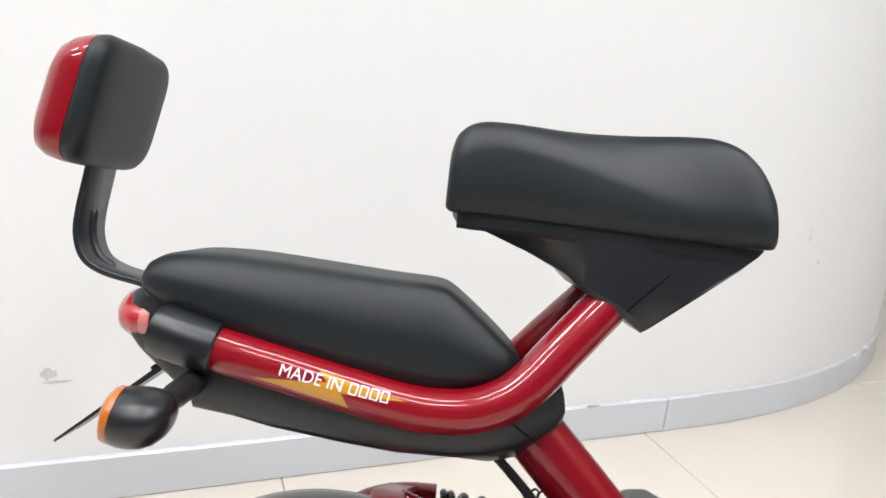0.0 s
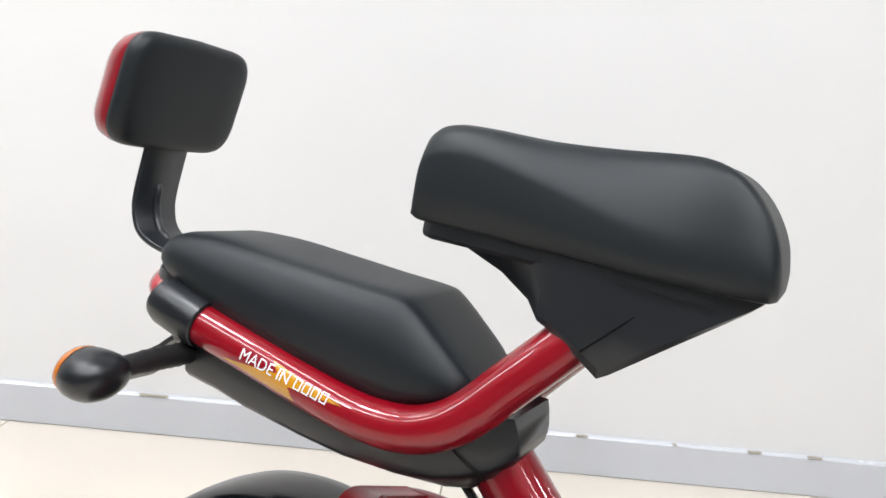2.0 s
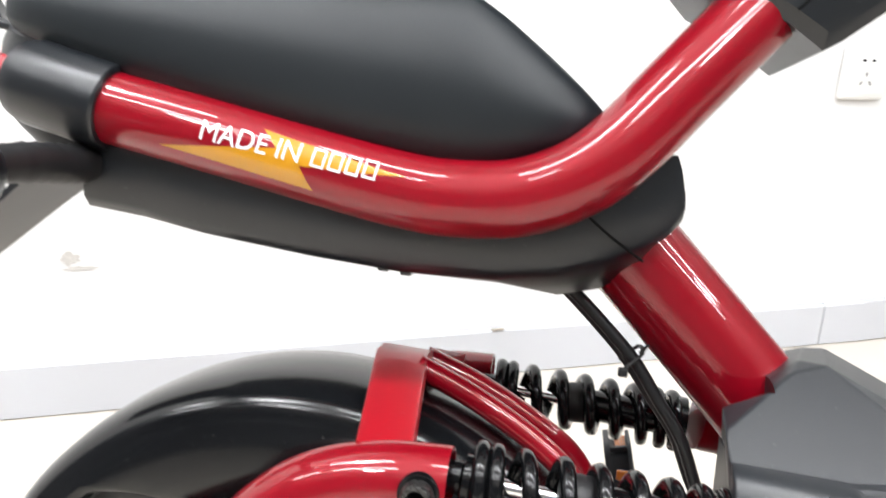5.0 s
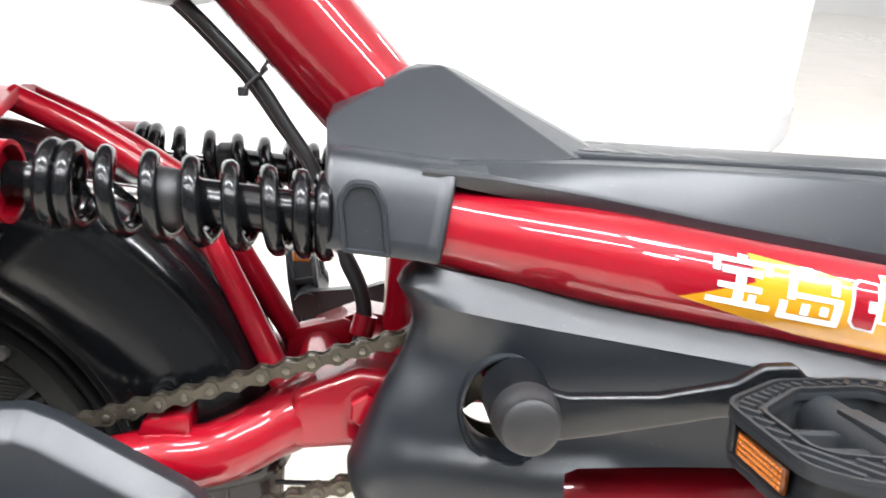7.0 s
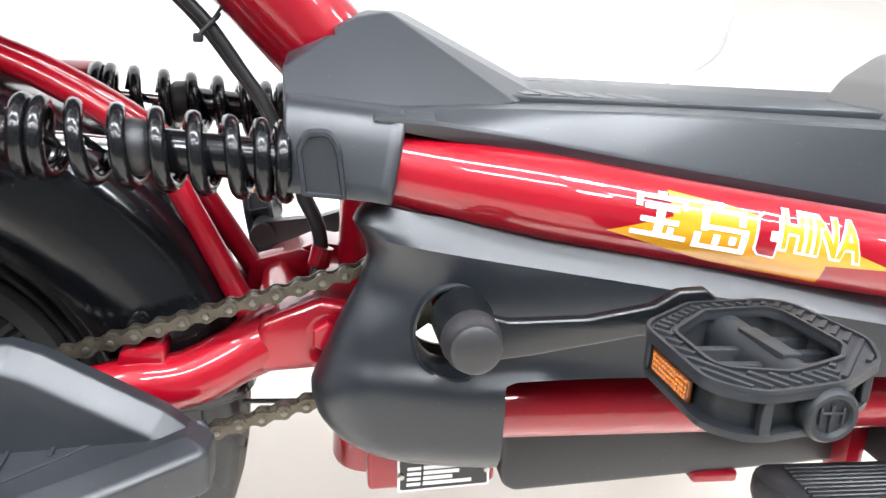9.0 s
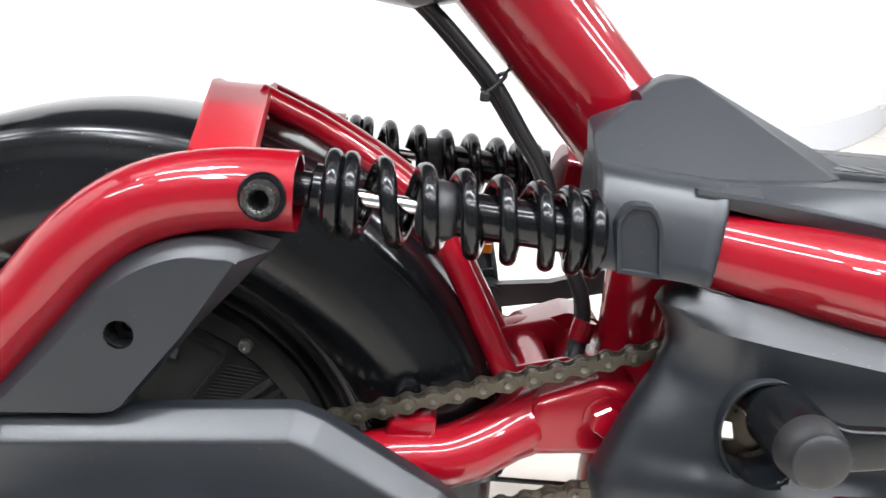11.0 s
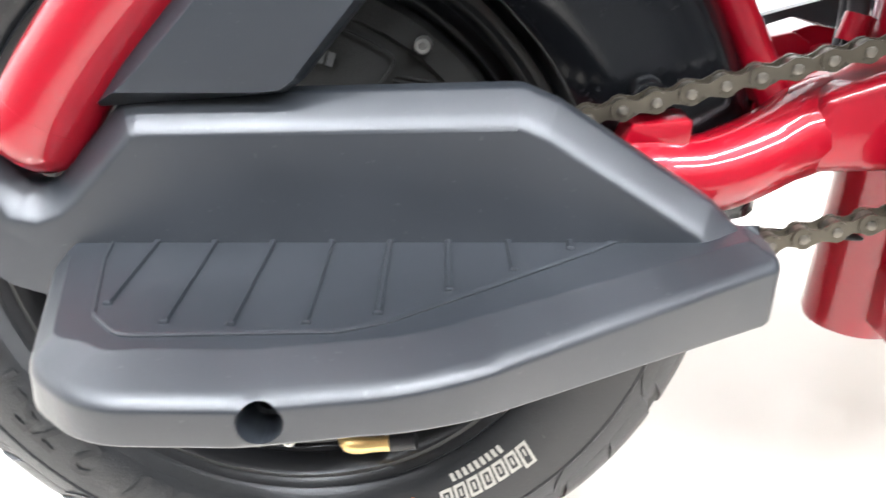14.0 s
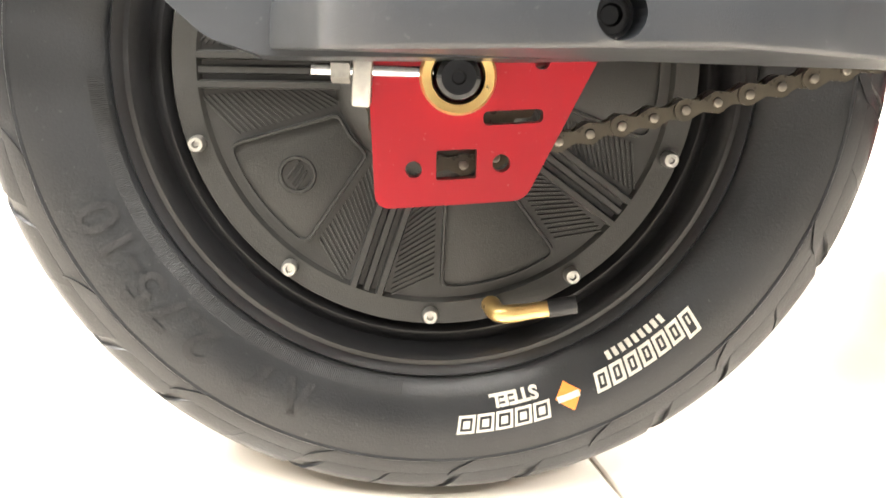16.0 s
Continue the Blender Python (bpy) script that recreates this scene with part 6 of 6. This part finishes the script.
# tail: collars, light, indicator
tail = part("tail_cover", hull(both([(-0.1100, -0.060, 0.575), (-0.1100, -0.060, 0.520), (-0.1300, -0.055, 0.5080), (-0.1650, -0.062, 0.5990), (-0.1780, -0.055, 0.6020), (-0.1920, -0.044, 0.5935), (-0.1950, -0.046, 0.5600), (-0.1790, -0.050, 0.5440), (-0.1660, -0.058, 0.5500), (-0.1450, -0.050, 0.520)]), 0.006, 3), PLASTIC_FINE, bike, "black plastic tail cover")
for side in (-1, 1):
    part("tail_collar", sweep([(-0.1060, side * 0.066, 0.5552), (-0.1075, side * 0.066, 0.5555), (-0.1520, side * 0.0655, 0.5660), (-0.1580, side * 0.0645, 0.5675)], [0.0225, 0.0240, 0.0240, 0.0222], 26), PLASTIC_FINE, tail, "black collar round the tube end")
lens_rows = [(-0.1760, 0.0250, 0.0600), (-0.1850, 0.0246, 0.0580), (-0.1950, 0.0234, 0.0525), (-0.2030, 0.0208, 0.0430), (-0.2090, 0.0155, 0.0290), (-0.2115, 0.008, 0.014)]
bm = skin(bmesh.new(), [[(x - 0.06 * (hz * math.sin(a)), hy * math.cos(a), 0.5705 + hz * math.sin(a)) for a in [2 * math.pi * k / 28 for k in range(28)]] for x, hz, hy in lens_rows])
tail_light = part("tail_light", bm, LENS, tail, "red tail light lens with a clear rim")
bm = skin(bmesh.new(), [[(x, hy * math.cos(a), 0.5705 + hz * math.sin(a)) for a in [2 * math.pi * k / 28 for k in range(28)]] for x, hz, hy in ((-0.1700, 0.0268, 0.0612), (-0.1770, 0.0264, 0.0608), (-0.1800, 0.0248, 0.0588))])
part("lens_rim", bm, CLEAR, tail_light)
pod = [(-0.1475, 0.0214, 0.0157, 0.5172), (-0.1410, 0.0227, 0.0180, 0.5172), (-0.1320, 0.0230, 0.0194, 0.5172), (-0.1230, 0.0220, 0.0194, 0.5174), (-0.1160, 0.0190, 0.0172, 0.5178), (-0.1110, 0.0145, 0.0130, 0.5184), (-0.1080, 0.0095, 0.0085, 0.5190), (-0.1066, 0.0040, 0.0040, 0.5195)]
bm = skin(bmesh.new(), [[(x + 0.16 * hz * math.sin(a), -0.165 + 1.5 * hy * math.cos(a), z + hz * math.sin(a)) for a in [2 * math.pi * k / 26 for k in range(26)]] for x, hz, hy, z in pod])
blinker = part("turn_signal", bm, PLASTIC_FINE, bike, "black turn signal pod with an amber lens", angle=60)
bm = skin(bmesh.new(), [[(x + lean * hz * math.sin(a), -0.165 + 1.5 * hy * math.cos(a), 0.5175 + hz * math.sin(a)) for a in [2 * math.pi * k / 26 for k in range(26)]] for x, hz, hy, lean in ((-0.1470, 0.0218, 0.0160, 0.16), (-0.1500, 0.0216, 0.0159, 0.15), (-0.1532, 0.0204, 0.0150, 0.13), (-0.1556, 0.0160, 0.0118, 0.08), (-0.1565, 0.008, 0.006, 0.0))])
part("signal_lens", bm, AMBER, blinker, "amber lens")
stem = spline([(-0.1225, -0.1560, 0.5225), (-0.1216, -0.1347, 0.5245), (-0.1225, -0.1050, 0.5248), (-0.1240, -0.0740, 0.5240), (-0.1200, -0.0480, 0.5280)], 6)
part("signal_stem", sweep(stem, [0.0092 + 0.00006 * i + (0.0009 if i % 2 and 8 < i < 20 else 0) for i in range(len(stem))], 16), SOFT_RUBBER, blinker, "ribbed black rubber stem")
low, high = Vector((-0.2560, 0, 0.4480)), Vector((-0.1600, 0, 0.5300))
rise = (high - low).normalized()
lift_ = Vector((-rise.z, 0, rise.x))
rings = []
for f, wide in ((0.0, 0.030), (0.03, 0.034), (0.55, 0.036), (0.85, 0.040), (1.0, 0.040)):
    p, thick = low.lerp(high, f), 0.0010 + 0.0016 * f
    rings.append([p + Vector((0, y, 0)) + lift_ * d for y, d in ((-wide, -thick), (-wide, thick), (wide, thick), (wide, -thick))])
holder = part("plate_holder", skin(bmesh.new(), rings), PLASTIC_FINE, bike, "flat black plate holder below the tail light", angle=30)
for f, y in ((0.60, -0.024), (0.84, -0.008)):
    p = low.lerp(high, f) + Vector((0, y, 0))
    part("holder_bolt", sweep([p, p + lift_ * 0.0065, p + lift_ * 0.0070], [0.0038, 0.0038, 0.0030], 6), SOFT_RUBBER, holder)
part("tail_bracket", hull([(-0.170, -0.020, 0.530), (-0.150, -0.020, 0.545), (-0.120, -0.020, 0.545), (-0.130, -0.020, 0.510), (-0.170, 0.020, 0.530), (-0.150, 0.020, 0.545), (-0.120, 0.020, 0.545), (-0.130, 0.020, 0.510)], 0.002), PLASTIC_FINE, tail)

# backrest on its flat bent bar
bar_path = spline([(-0.1750, 0, 0.5960), (-0.1950, 0, 0.6000), (-0.2250, 0, 0.6055), (-0.2440, 0, 0.6150), (-0.2530, 0, 0.6330), (-0.2540, 0, 0.6560), (-0.2480, 0, 0.7000), (-0.2430, 0, 0.7400)], 6)
rings = []
for (t, s, u), p in zip(frames(bar_path), bar_path):
    nrm = Vector((-t.z, 0, t.x))
    rings.append([p + Vector((0, y, 0)) + nrm * d for y, d in ((-0.0275, 0.003), (-0.0285, 0.002), (-0.0285, -0.002), (-0.0275, -0.003), (0.0275, -0.003), (0.0285, -0.002), (0.0285, 0.002), (0.0275, 0.003))])
rest_bar = part("backrest_bar", skin(bmesh.new(), rings), PLASTIC, bike, "flat bent black steel bar", angle=50)


rib = [p for p in bar_path if 0.606 < p.z < 0.664]
part("pressed_rib", sweep([p + Vector((0.0022, 0, 0.0010)) for p in rib], [0.002] + [0.0052] * (len(rib) - 2) + [0.002], 12), PLASTIC, rest_bar)


def rest_ring(x, hw, hh, r, zc):
    poly = rounded([(-hw, -hh), (0, -hh - 0.0025), (hw, -hh), (hw, hh), (0, hh + 0.0025), (-hw, hh)], [r * 1.05, 0.02, r * 1.05] * 2, 8)
    return [(x + 0.20 * zz, yy, zc + zz) for yy, zz in poly]


backrest = part("backrest", skin(bmesh.new(), [rest_ring(x - 0.0215, hw, hh, r, 0.7560) for x, hw, hh, r in ((-0.2230, 0.0790, 0.0525, 0.029), (-0.2204, 0.0822, 0.0553, 0.030), (-0.2150, 0.0828, 0.0556, 0.030), (-0.2095, 0.0812, 0.0540, 0.030), (-0.2055, 0.0770, 0.0500, 0.028), (-0.2030, 0.0700, 0.0430, 0.026), (-0.2018, 0.046, 0.025, 0.018))]), VINYL, bike, "padded black backrest with a red back shell", angle=80)
part("back_shell", skin(bmesh.new(), [rest_ring(x - 0.0215, hw, hh, r, 0.7560) for x, hw, hh, r in ((-0.2212, 0.0820, 0.0552, 0.030), (-0.2260, 0.0818, 0.0550, 0.030), (-0.2390, 0.0790, 0.0522, 0.029), (-0.2490, 0.0735, 0.0470, 0.027), (-0.2560, 0.0640, 0.0385, 0.024), (-0.2600, 0.0480, 0.0260, 0.018), (-0.2610, 0.025, 0.013, 0.010))]), RED, backrest, "glossy red plastic shell", angle=80)
